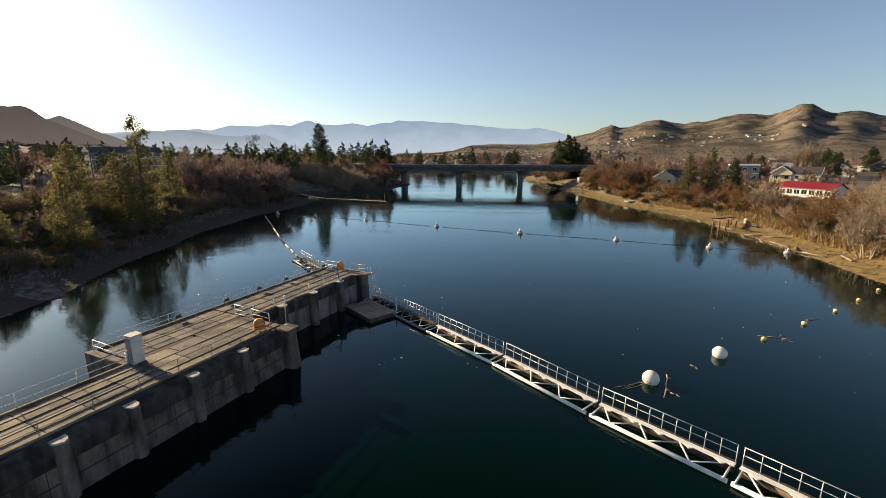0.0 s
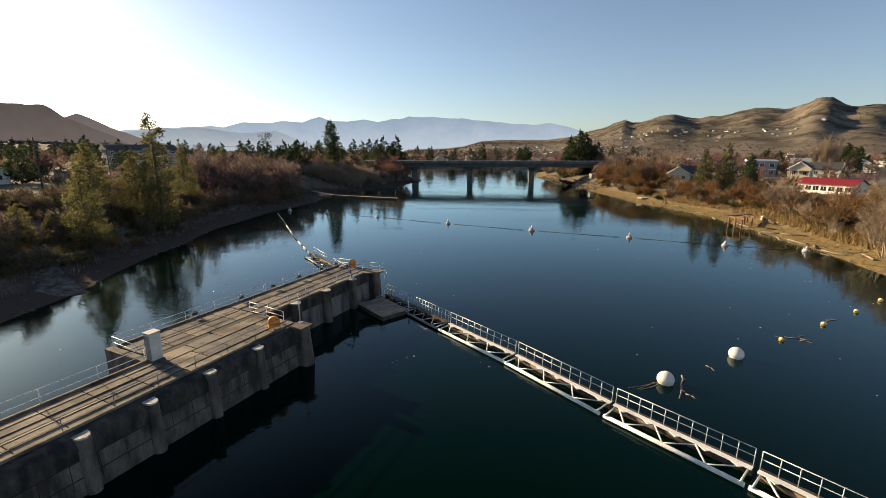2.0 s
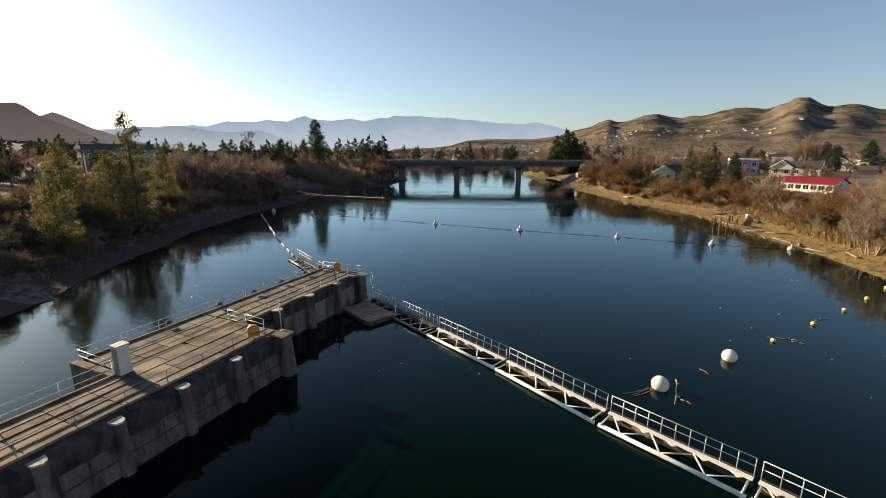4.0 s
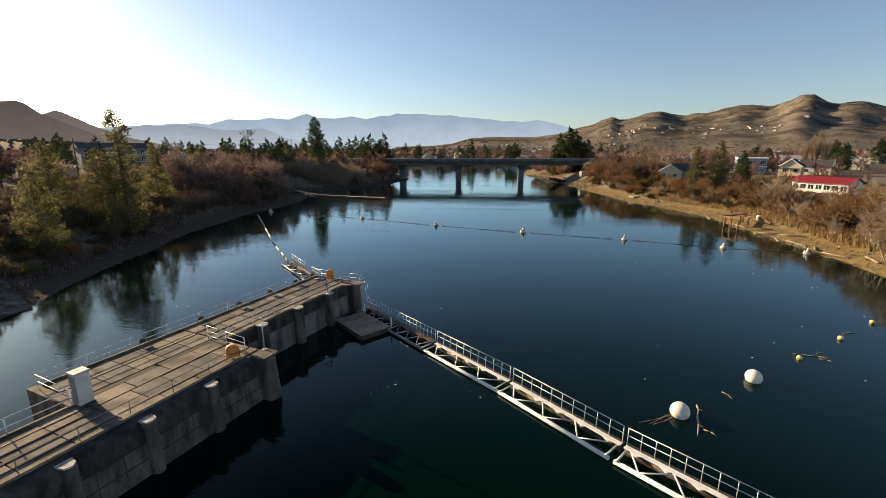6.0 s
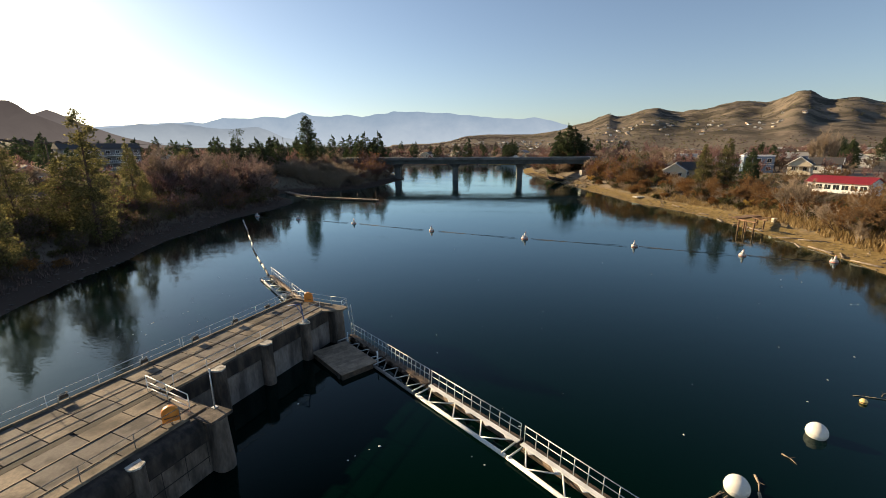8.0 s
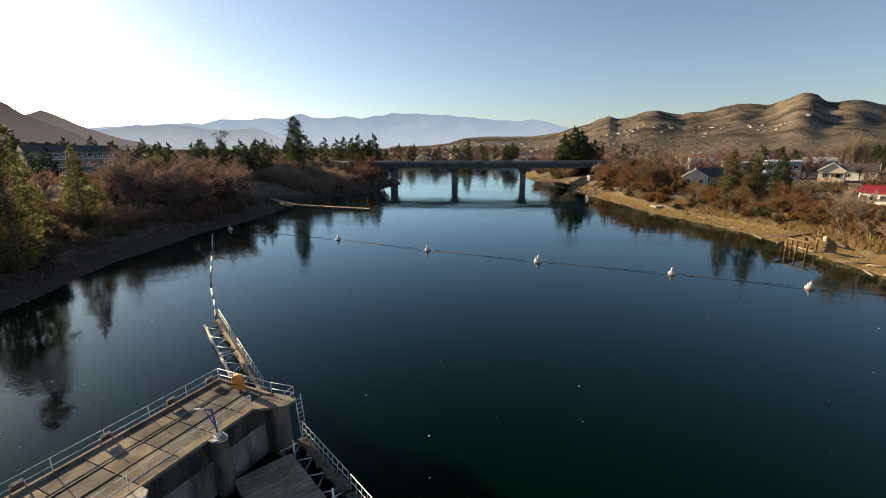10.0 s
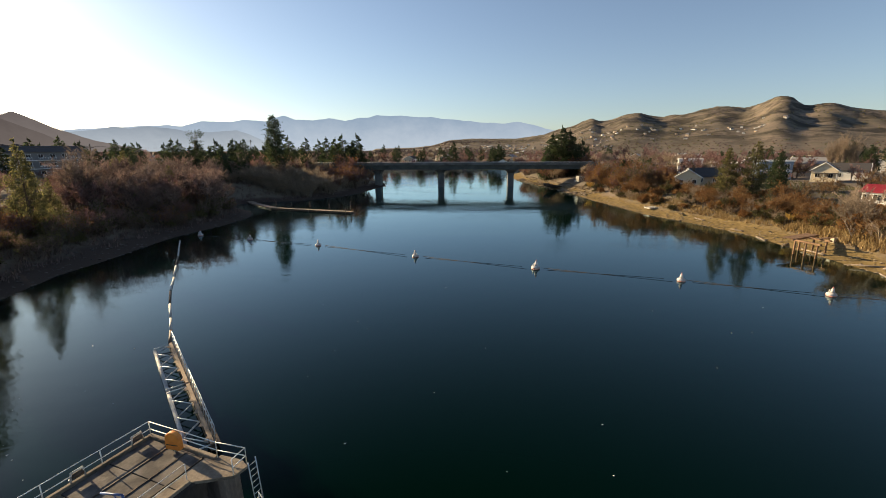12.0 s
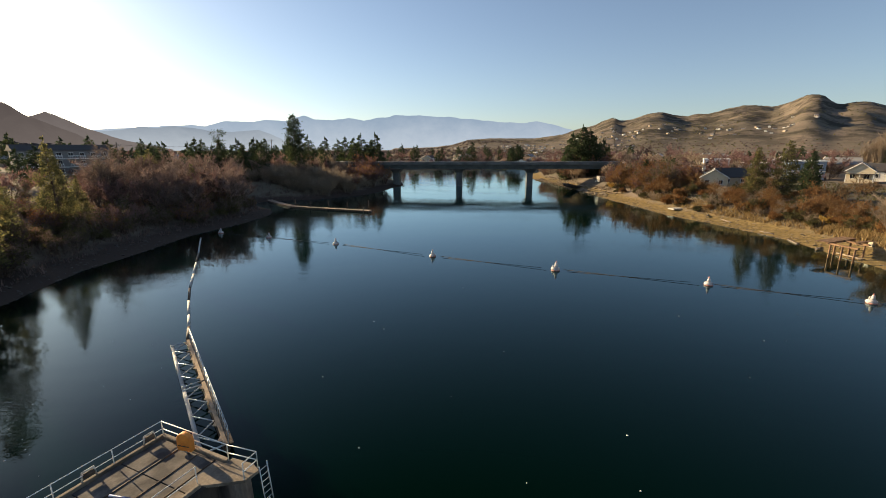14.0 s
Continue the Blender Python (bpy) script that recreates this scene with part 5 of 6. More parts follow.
for k in range(16):
    y = 108 + 44 * (k + rt.random()) / 16
    plant(rt.choice((round_brown, round_tan, round_brown, round_tree)), shore_l(y) - rt.uniform(16, 44), y, rt.uniform(1.0, 1.45), rt.uniform(0, 360))
for k in range(15):
    plant(rt.choice((round_brown, round_brown, round_tree)), rt.uniform(-118, -91), rt.uniform(150, 192), rt.uniform(1.0, 1.5), rt.uniform(0, 360))
for x, y, s in ((-99, 184, 0.85), (-104, 188, 0.95), (-95, 191, 0.9), (-109, 181, 0.8), (-92, 186, 0.75), (-113, 190, 0.9), (-101, 196, 0.95)):
    plant(fir, x, y, s, rt.uniform(0, 360))
count = len(WILD)
belt(80, -200, -108, 70, 205, (far_tree, far_tan, far_tree, fir), 0.65, 1.0)
belt(70, -290, -150, 110, 330, (fir, far_tree, far_tree), 0.7, 1.1)
WILD[count:] = [w for w in WILD[count:] if not open_view(w[1], w[2])]
for k in range(46):
    x, y = rt.uniform(46, 112), rt.uniform(188, 262)
    if abs(y - 243) > 12 and not (58 < x < 76 and 165 < y < 190):
        sow(rt.choice((far_tree, far_tree, far_tan, brown_tree)), x, y, rt.uniform(0.75, 1.1), rt.uniform(0, 360))
for k in range(12):
    sow(rt.choice((far_tree, far_tan)), rt.uniform(-104, -66), rt.uniform(196, 232), rt.uniform(0.7, 1.1), rt.uniform(0, 360))

grow("shrub", 280, "dense leafless brush farther along the banks", "brush")
grow("bare_tree", 200, "bare brown trees of the far valley", "trees")
grow("conifer", 200, "far dark firs of the valley", "trees")

# ---- what nobody could count: reeds, stones, hill scrub ----
def build_stuff(name, verts, faces, material, label, category):
    return tagged(data_part(name, verts, faces, material), label, category, kind="stuff")


def tufts(n, shore, side, y0, y1, near, far, h0, h1, seed, blades=5):
    rnd = np.random.RandomState(seed)
    y = rnd.uniform(y0, y1, n)
    x = np.array([shore(v) for v in y]) + side * rnd.uniform(near, far, n)
    z = ground_z(x, y)
    verts, faces = [], []
    for k in range(n):
        h = rnd.uniform(h0, h1)
        for _ in range(blades):
            a, o = rnd.uniform(0, 6.283), rnd.normal(0, 0.22, 2)
            w, lx, ly = 0.05 + 0.05 * h, rnd.normal(0, 0.3) * h, rnd.normal(0, 0.3) * h
            i = len(verts)
            bx, by = x[k] + o[0], y[k] + o[1]
            verts += [(bx - w * math.cos(a), by - w * math.sin(a), z[k] - 0.05), (bx + w * math.cos(a), by + w * math.sin(a), z[k] - 0.05), (bx + lx, by + ly, z[k] + h)]
            faces.append((i, i + 1, i + 2))
    return verts, faces


v, f = tufts(2300, shore_r, 1, 48, 122, 6.2, 12.5, 0.5, 1.5, 1)
v2, f2 = tufts(1500, shore_r, 1, 116, 178, 6.8, 11, 0.25, 0.8, 11)
f = f + [tuple(i + len(v) for i in q) for q in f2]
v = v + v2
build_stuff("reeds", v, f, REED, "tall dry golden reeds along the bank", "reeds")
v, f = tufts(5000, shore_r, 1, 60, 200, 11, 60, 0.25, 0.7, 2)
build_stuff("dry_grass", v, f, LEAF_OLIVE, "rough dull green bank grass", "grass")
v, f = tufts(6000, shore_l, -1, 25, 200, 3.5, 40, 0.3, 0.9, 3)
build_stuff("dry_grass", v, f, TWIG_BROWN, "rough brown bank grass and weeds", "grass")


def stones(n, shore, side, y0, y1, near, far, s0, s1, seed):
    rnd = np.random.RandomState(seed)
    y = rnd.uniform(y0, y1, n)
    x = np.array([shore(v) for v in y]) + side * (near + (far - near) * rnd.uniform(0, 1, n) ** 1.4)
    z = ground_z(x, y)
    base = np.array([(1, 0, 0), (0, 1, 0), (-1, 0, 0), (0, -1, 0), (0, 0, 1), (0, 0, -1), (0.6, 0.6, 0.5), (-0.6, 0.6, 0.5), (-0.6, -0.6, 0.5), (0.6, -0.6, 0.5)], float)
    tri = ((0, 6, 9), (6, 1, 7), (7, 2, 8), (8, 3, 9), (0, 1, 6), (1, 2, 7), (2, 3, 8), (3, 0, 9), (4, 9, 6), (4, 6, 7), (4, 7, 8), (4, 8, 9), (5, 1, 0), (5, 2, 1), (5, 3, 2), (5, 0, 3))
    verts, faces = [], []
    for k in range(n):
        s = s0 + (s1 - s0) * rnd.uniform() ** 3
        p = base * (1 + rnd.normal(0, 0.15, base.shape)) * np.array([s * rnd.uniform(0.8, 1.5), s * rnd.uniform(0.8, 1.5), s * 0.6])
        i = len(verts)
        verts += (p + np.array([x[k], y[k], z[k] + s * 0.1])).tolist()
        faces += [(a + i, b + i, c + i) for a, b, c in tri]
    return verts, faces


# left-bank copy of the stone colour, darkened for the trees' shade
STONE_SHADED = mat("shaded_bank_stone", (0.06, 0.05, 0.042), (0.12, 0.1, 0.085), 0.8, 0.9, fine=0.3, bscale=4)
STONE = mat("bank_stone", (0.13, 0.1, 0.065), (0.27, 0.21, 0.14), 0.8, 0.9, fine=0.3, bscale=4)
v, f = stones(2600, shore_r, 1, 45, 230, -0.3, 6.5, 0.05, 0.28, 4)
build_stuff("shore_stones", v, f, STONE, "tan stones scattered on the shingle shore", "stones")
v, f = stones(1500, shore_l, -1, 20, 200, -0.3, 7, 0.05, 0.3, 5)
build_stuff("shore_stones", v, f, STONE_SHADED, "brown stones darkened for the shaded shore", "stones")
v, f = stones(520, shore_r, 1, 196, 290, 0, 9, 0.3, 0.9, 6)
build_stuff("riprap", v, f, STONE, "pale riprap boulders near the bridge", "boulders")


def hill_scrub(n, az0, az1, r0, r1, s0, s1, seed, keep=0.0):
    rnd = np.random.RandomState(seed)
    az, rad = np.radians(rnd.uniform(az0, az1, n)), rnd.uniform(r0, r1, n)
    x, y = rad * np.sin(az), 15 + rad * np.cos(az)
    ok = waves(x, y, 0.009, 31) + 0.6 * rnd.normal(0, 1, n) > keep
    x, y = x[ok], y[ok]
    z = ground_z(x, y)
    base = np.array([(1, 0, 0.1), (0.3, 0.95, 0.1), (-0.8, 0.6, 0.1), (-0.8, -0.6, 0.1), (0.3, -0.95, 0.1), (0.6, 0.5, 0.85), (-0.15, 0.75, 0.85), (-0.75, 0, 0.85), (-0.15, -0.75, 0.85), (0.6, -0.5, 0.85), (0, 0, 1.15)], float)
    verts, faces = [], []
    for k in range(len(x)):
        s = rnd.uniform(s0, s1)
        p = base * s * (1 + rnd.normal(0, 0.2, base.shape))
        i = len(verts)
        verts += (p + np.array([x[k], y[k], z[k] - s * 0.2])).tolist()
        for a in range(5):
            b = (a + 1) % 5
            faces += [(i + a, i + b, i + 5 + b, i + 5 + a), (i + 5 + a, i + 5 + b, i + 10)]
    return verts, faces


v, f = hill_scrub(26000, -8, 60, 640, 2200, 0.5, 1.6, 7, 0.45)
build_stuff("hill_scrub", v, f, LEAF_OLIVE, "dark scrub and trees dotted over the hills", "scrub")
v, f = hill_scrub(9000, -5, 50, 400, 880, 0.5, 1.6, 8, 0.0)
build_stuff("valley_trees", v, f, TWIG_BROWN, "brown trees of the valley floor far off", "trees")
v, f = hill_scrub(7000, -42, 2, 470, 1500, 1.0, 3.0, 10, -0.2)
build_stuff("valley_trees", v, f, TWIG_BROWN, "brown trees over the far valley floor", "trees")
v, f = hill_scrub(5200, -75, -38, 420, 900, 1.6, 4.2, 9, -0.4)
build_stuff("hill_scrub", v, f, TWIG_BROWN, "dark pines over the shaded hillside", "scrub")

# ---- houses ----
def paint(name, c, rough=0.7):
    return mat(name, tuple(0.92 * k for k in c), c, 0.6, rough, fine=0.12, bscale=3)


W_CREAM, W_WHITE, W_BLUE, W_GREY, W_TAN = paint("cream_siding", (0.62, 0.53, 0.38)), paint("white_siding", (0.74, 0.73, 0.69)), paint("blue_grey_siding", (0.2, 0.27, 0.36)), paint("grey_siding", (0.36, 0.36, 0.35)), paint("tan_siding", (0.45, 0.34, 0.23))
R_DARK, R_RED, R_BROWN, R_GREY = paint("dark_shingle", (0.06, 0.055, 0.055), 0.9), paint("red_metal_roof", (0.27, 0.02, 0.025), 0.5), paint("brown_shingle", (0.13, 0.09, 0.065), 0.9), paint("grey_shingle", (0.2, 0.2, 0.205), 0.9)
GLASS = mat("window_glass", (0.02, 0.025, 0.03), (0.03, 0.036, 0.042), 1, 0.08, fine=0.05)
TRIM = paint("white_trim", (0.78, 0.77, 0.73))


def window(parent, x, y, z, w, h, axis, out):
    """A window with its frame and pane set in a wall; axis: the wall's normal, 'x' or 'y'; out: +1 or -1."""
    bm = bmesh.new()
    for a0, a1, b0, b1 in ((-w / 2, w / 2, h - 0.09, h), (-w / 2, w / 2, 0, 0.09), (-w / 2, -w / 2 + 0.09, 0.09, h - 0.09), (w / 2 - 0.09, w / 2, 0.09, h - 0.09), (-0.03, 0.03, 0.09, h - 0.09)):
        if axis == "y":
            box(bm, x + a0, x + a1, y, y + out * 0.07, z + b0, z + b1)
        else:
            box(bm, x, x + out * 0.07, y + a0, y + a1, z + b0, z + b1)
    fr = part("window", bm, TRIM, parent)
    bm = bmesh.new()
    if axis == "y":
        box(bm, x - w / 2 + 0.08, x + w / 2 - 0.08, y - 0.01, y + out * 0.03, z + 0.08, z + h - 0.08)
    else:
        box(bm, x - 0.01, x + out * 0.03, y - w / 2 + 0.08, y + w / 2 - 0.08, z + 0.08, z + h - 0.08)
    part("pane", bm, GLASS, fr)


def house(m, w, d, h, rise, wall, roof, label, group="", storeys=1, windows=True, over=0.4, chimney=False, porch=False):
    """A gabled house; the ridge runs along y, the gables face -y and +y."""
    ob = thing("house", m, label, "house", group)
    bm = bmesh.new()
    prism(bm, ((-d / 2, 0), (d / 2, 0), (d / 2, h), (-d / 2, h)), -w / 2, w / 2)
    for y in (-d / 2, d / 2):
        a = [bm.verts.new(c) for c in ((-w / 2, y, h), (w / 2, y, h), (0, y, h + rise))]
        bm.faces.new(a)
    box(bm, -w / 2 - 0.05, w / 2 + 0.05, -d / 2 - 0.05, d / 2 + 0.05, -2.0, 0.25)
    part("wall", bm, wall, ob)
    for s in (-1, 1):
        bm = bmesh.new()
        k = rise / (w / 2)
        x1, z1 = s * (w / 2 + over), h - over * k
        vs = [bm.verts.new(c) for c in ((0, -d / 2 - over, h + rise + 0.02), (0, d / 2 + over, h + rise + 0.02), (x1, d / 2 + over, z1 + 0.02), (x1, -d / 2 - over, z1 + 0.02),
                                       (0, -d / 2 - over, h + rise + 0.2), (0, d / 2 + over, h + rise + 0.2), (x1, d / 2 + over, z1 + 0.2), (x1, -d / 2 - over, z1 + 0.2))]
        for q in ((0, 1, 2, 3), (4, 5, 6, 7), (0, 1, 5, 4), (1, 2, 6, 5), (2, 3, 7, 6), (3, 0, 4, 7)):
            bm.faces.new([vs[i] for i in q])
        bmesh.ops.recalc_face_normals(bm, faces=bm.faces[:])
        part("roof_slope", bm, roof, ob)
    for y, s in ((-d / 2 - over, -1), (d / 2 + over, 1)):
        for q in (-1, 1):
            bm = bmesh.new()
            tube(bm, (0, y + s * 0.03, h + rise + 0.1), (q * (w / 2 + over), y + s * 0.03, h - over * rise / (w / 2) + 0.1), 0.11, seg=4)
            part("barge_board", bm, TRIM, ob)
    if windows:
        for st in range(storeys):
            zz = 0.95 + st * h / storeys
            n = max(2, int(d / 3.2))
            for k in range(n):
                y = -d / 2 + d * (k + 0.5) / n
                for s in (-1, 1):
                    window(ob, s * w / 2, y, zz, 1.2, 1.3, "x", s)
            n = max(2, int(w / 3.2))
            for k in range(n):
                x = -w / 2 + w * (k + 0.5) / n
                window(ob, x, -d / 2, zz, 1.2, 1.3, "y", -1)
    if chimney:
        bm = bmesh.new()
        box(bm, w * 0.15, w * 0.15 + 0.6, d * 0.1, d * 0.1 + 0.6, h, h + rise + 0.7)
        part("chimney", bm, R_BROWN, ob)
    if porch:
        bm = bmesh.new()
        box(bm, -w / 2, w / 2, -d / 2 - 2.0, -d / 2 - 0.02, 2.3, 2.45)
        part("porch_roof", bm, roof, ob)
        for x in (-w / 2 + 0.15, 0, w / 2 - 0.15):
            bm = bmesh.new()
            box(bm, x - 0.08, x + 0.08, -d / 2 - 1.95, -d / 2 - 1.79, 0, 2.3)
            part("porch_post", bm, TRIM, ob)
    return ob


def on_land(x, y, rz, lift=0.0):
    return pose(x, y, gz(x, y) + lift, 0, 0, rz)


house(on_land(62.6, 174.0, -24, 0.9), 7.0, 9, 3.0, 2.2, W_CREAM, R_DARK, "cream gabled cottage with white barge boards", "riverside houses", chimney=True)
house(on_land(68.5, 178.0, 100, 0.5), 6.5, 9, 2.8, 2.4, W_TAN, R_DARK, "low tan house with a dark roof", "riverside houses")
house(on_land(104.5, 176.5, -38, 0.3), 6.2, 7, 3.2, 2.3, W_CREAM, R_DARK, "cream house with a steep dark gable", "riverside houses", porch=True)
house(on_land(115.0, 181.0, 52), 6.0, 9, 3.2, 2.0, W_WHITE, R_DARK, "white house with a dark roof", "riverside houses")


def red_building():
    ob = thing("long_building", pose(78.4, 119.4, 6.6, 0, 0, -59) @ Matrix.Scale(0.78, 4), "long white riverside building with a red metal roof", "building")
    L, D = 14.5, 7.5
    bm = bmesh.new()
    box(bm, -L / 2, L / 2, -D / 2, D / 2, -2.5, 3.2)
    part("wall", bm, W_WHITE, ob)
    for s in (-1, 1):
        bm = bmesh.new()
        prism(bm, ((0, 4.7), (0, 4.85), (s * (D / 2 + 0.8), 3.15), (s * (D / 2 + 0.8), 3.0)), -L / 2 - 0.6, L / 2 + 0.6)
        r_ = part("roof_slope", bm, R_RED, ob)
        for k in range(22):
            x = -L / 2 + L * k / 21
            bm = bmesh.new()
            tube(bm, (x, s * 0.05, 4.85), (x, s * (D / 2 + 0.78), 3.17), 0.035, seg=4)
            part("standing_seam", bm, R_RED, r_)
    for x in (-L / 2, L / 2):
        bm = bmesh.new()
        prism(bm, ((-D / 2, 3.2), (D / 2, 3.2), (0, 4.68)), x - 0.1, x + 0.1)
        part("gable_wall", bm, W_WHITE, ob)
    for k in range(7):
        window(ob, -L / 2 + L * (k + 0.5) / 7, -D / 2, 1.0, 1.7, 1.5, "y", -1)
    for k in range(7):
        window(ob, -L / 2 + L * (k + 0.5) / 7, D / 2, 1.0, 1.7, 1.5, "y", 1)
    bm = bmesh.new()
    box(bm, -L / 2, L / 2, -D / 2 - 2.2, -D / 2 - 0.01, -2.0, 0.1)
    t = part("terrace", bm, CONCRETE, ob)
    for k in range(9):
        x = -L / 2 + 0.1 + (L - 0.2) * k / 8
        bm = bmesh.new()
        box(bm, x - 0.05, x + 0.05, -D / 2 - 2.15, -D / 2 - 2.05, 0.1, 1.1)
        part("terrace_post", bm, TRIM, t)
    return ob


red_building()


def flat_block(m, w, d, storeys, wall, label, bands=True, roof=None, balconies=False, group="", sh=3.0):
    ob = thing("apartment_building", m, label, "building", group)
    h = storeys * sh
    bm = bmesh.new()
    box(bm, -w / 2, w / 2, -d / 2, d / 2, -2, h)
    part("wall", bm, wall, ob)
    bm = bmesh.new()
    if roof:
        prism(bm, ((-d / 2 - 0.6, h + 0.004), (d / 2 + 0.6, h + 0.004), (0.8, h + 2.2), (-0.8, h + 2.2)), -w / 2 - 0.6, w / 2 + 0.6)
        part("roof", bm, roof, ob)
    else:
        box(bm, -w / 2 - 0.2, w / 2 + 0.2, -d / 2 - 0.2, d / 2 + 0.2, h + 0.004, h + 0.5)
        part("parapet", bm, TRIM, ob)
    n = max(3, int(w / 3.2))
    for s in range(storeys):
        for k in range(n):
            x = -w / 2 + w * (k + 0.5) / n
            window(ob, x, -d / 2, s * sh + 0.8, 1.5, 1.5, "y", -1)
        if bands and s:
            bm = bmesh.new()
            box(bm, -w / 2 - 0.05, w / 2 + 0.05, -d / 2 - 0.06, -d / 2 - 0.004, s * sh - 0.15, s * sh + 0.15)
            part("band", bm, TRIM, ob)
        if balconies:
            for k in range(n // 2):
                x = -w / 2 + w * (2 * k + 1) / n
                bm = bmesh.new()
                box(bm, x - 2.4, x + 2.4, -d / 2 - 1.6, -d / 2 - 0.01, s * sh + 0.02, s * sh + 0.2)
                b_ = part("balcony", bm, TRIM, ob)
                for q in range(7):
                    bm = bmesh.new()
                    xx = x - 2.3 + 4.6 * q / 6
                    box(bm, xx - 0.04, xx + 0.04, -d / 2 - 1.58, -d / 2 - 1.5, s * sh + 0.2, s * sh + 1.15)
                    part("baluster", bm, TRIM, b_)
                bm = bmesh.new()
                box(bm, x - 2.4, x + 2.4, -d / 2 - 1.6, -d / 2 - 1.48, s * sh + 1.15, s * sh + 1.25)
                part("handrail", bm, TRIM, b_)
    return ob


flat_block(on_land(99.0, 193.0, -20), 9.5, 9, 2, W_BLUE, "two-storey blue-grey building with white bands")
flat_block(on_land(112.0, 232.0, -22), 26, 12, 1, W_GREY, "long low grey flat-roofed building", False, sh=3.6)
flat_block(on_land(86.0, 226.0, -20), 9, 7, 2, W_WHITE, "white two-storey flat-roofed building")
flat_block(on_land(-168.0, 176.0, 60), 27, 11, 3, paint("dull_grey_siding", (0.2, 0.19, 0.185)), "three-storey grey apartment building with white balconies", True, R_DARK, True)
house(on_land(-140.0, 96.0, 60), 8, 12, 3, 2.0, W_WHITE, R_GREY, "white house with a pale roof above the bank", "bank houses")
house(on_land(-128.0, 112.0, 70), 9, 12, 3, 2.2, W_TAN, R_BROWN, "brown house among bare trees", "bank houses")
house(on_land(-118.0, 62.0, 70), 8, 14, 3, 1.8, W_WHITE, R_GREY, "low white house above the shaded bank", "bank houses")

rh = random.Random(77)
WALLS, ROOFS = (W_WHITE, W_CREAM, W_TAN, W_GREY, W_WHITE), (R_DARK, R_BROWN, R_GREY, R_BROWN)
FAR = []
for k in range(4):
    FAR.append(house(on_land((150, 168, 140, 132)[k], (215, 206, 235, 262)[k], rh.uniform(0, 180)), 9, 12, 3.4, 2.4, WALLS[k], ROOFS[k], ("far white valley house, dark roof", "far cream valley house, brown roof", "far tan valley house, grey roof", "far grey valley house, brown roof")[k], "valley houses", windows=(k < 2)))
# the town on the valley floor, and houses up the hillside
for k in range(34):
    x, y = rh.uniform(110, 330), rh.uniform(235, 460)
    copy_thing(rh.choice(FAR), on_land(x, y, rh.uniform(0, 360)))
for k in range(14):
    x, y = rh.uniform(-95, 45), rh.uniform(440, 520)
    copy_thing(rh.choice(FAR), on_land(x, y, rh.uniform(0, 360)))
for k in range(150):
    a, r = radians(rh.uniform(-7, 32)), rh.gauss(1030, 45)
    if rh.random() < 0.35:
        a, r = radians(rh.uniform(0, 16)), rh.gauss(880, 50)
    x, y = r * math.sin(a), 15 + r * math.cos(a)
    c = copy_thing(FAR[2 + k % 2] if k % 5 else FAR[0], on_land(x, y, rh.uniform(0, 360)))
    c.scale = (0.47, 0.47, 0.47)
for k in range(16):
    a, r = radians(rh.uniform(-55, -30)), rh.uniform(240, 420)
    copy_thing(rh.choice(FAR), on_land(r * math.sin(a), 15 + r * math.cos(a), rh.uniform(0, 360)))


# ---- utility poles ----
def build_pole(m, h, label="wooden utility pole with a crossarm"):
    ob = thing("utility_pole", m, label, "utility pole", "utility poles")
    bm = bmesh.new()
    tube(bm, (0, 0, -0.5), (0, 0, h), 0.2, 0.13)
    part("pole", bm, BARK, ob)
    bm = bmesh.new()
    box(bm, -1.3, 1.3, -0.08, 0.08, h - 1.0, h - 0.84)
    arm = part("crossarm", bm, BARK, ob)
    for x in (-1.15, -0.5, 0.5, 1.15):
        bm = bmesh.new()
        tube(bm, (x, 0, h - 0.84), (x, 0, h - 0.6), 0.05)
        part("insulator", bm, CONC_CAP, arm)
    return ob


POLES = ((-112.2, 143.6), (-112, 88), (-114.5, 109), (-112, 60), (-113, 190), (-118, 240))
p0 = build_pole(on_land(*POLES[0], 95), 12.6)
for x, y in POLES[1:]:
    copy_thing(p0, on_land(x, y, 95))
order = sorted(POLES, key=lambda p: p[1])
for a, b in zip(order, order[1:]):
    for off in (-1.1, 1.1):
        pts = [Vector((a[0] + (b[0] - a[0]) * t + off, a[1] + (b[1] - a[1]) * t, gz(*a) * (1 - t) + gz(*b) * t + 12.0 - 2.4 * t * (1 - t))) for t in np.linspace(0, 1, 7)]
        polyline_tube("power_line", pts, 0.03, RUSTY, "thin dark power line between poles", "power line", "power lines", 3)


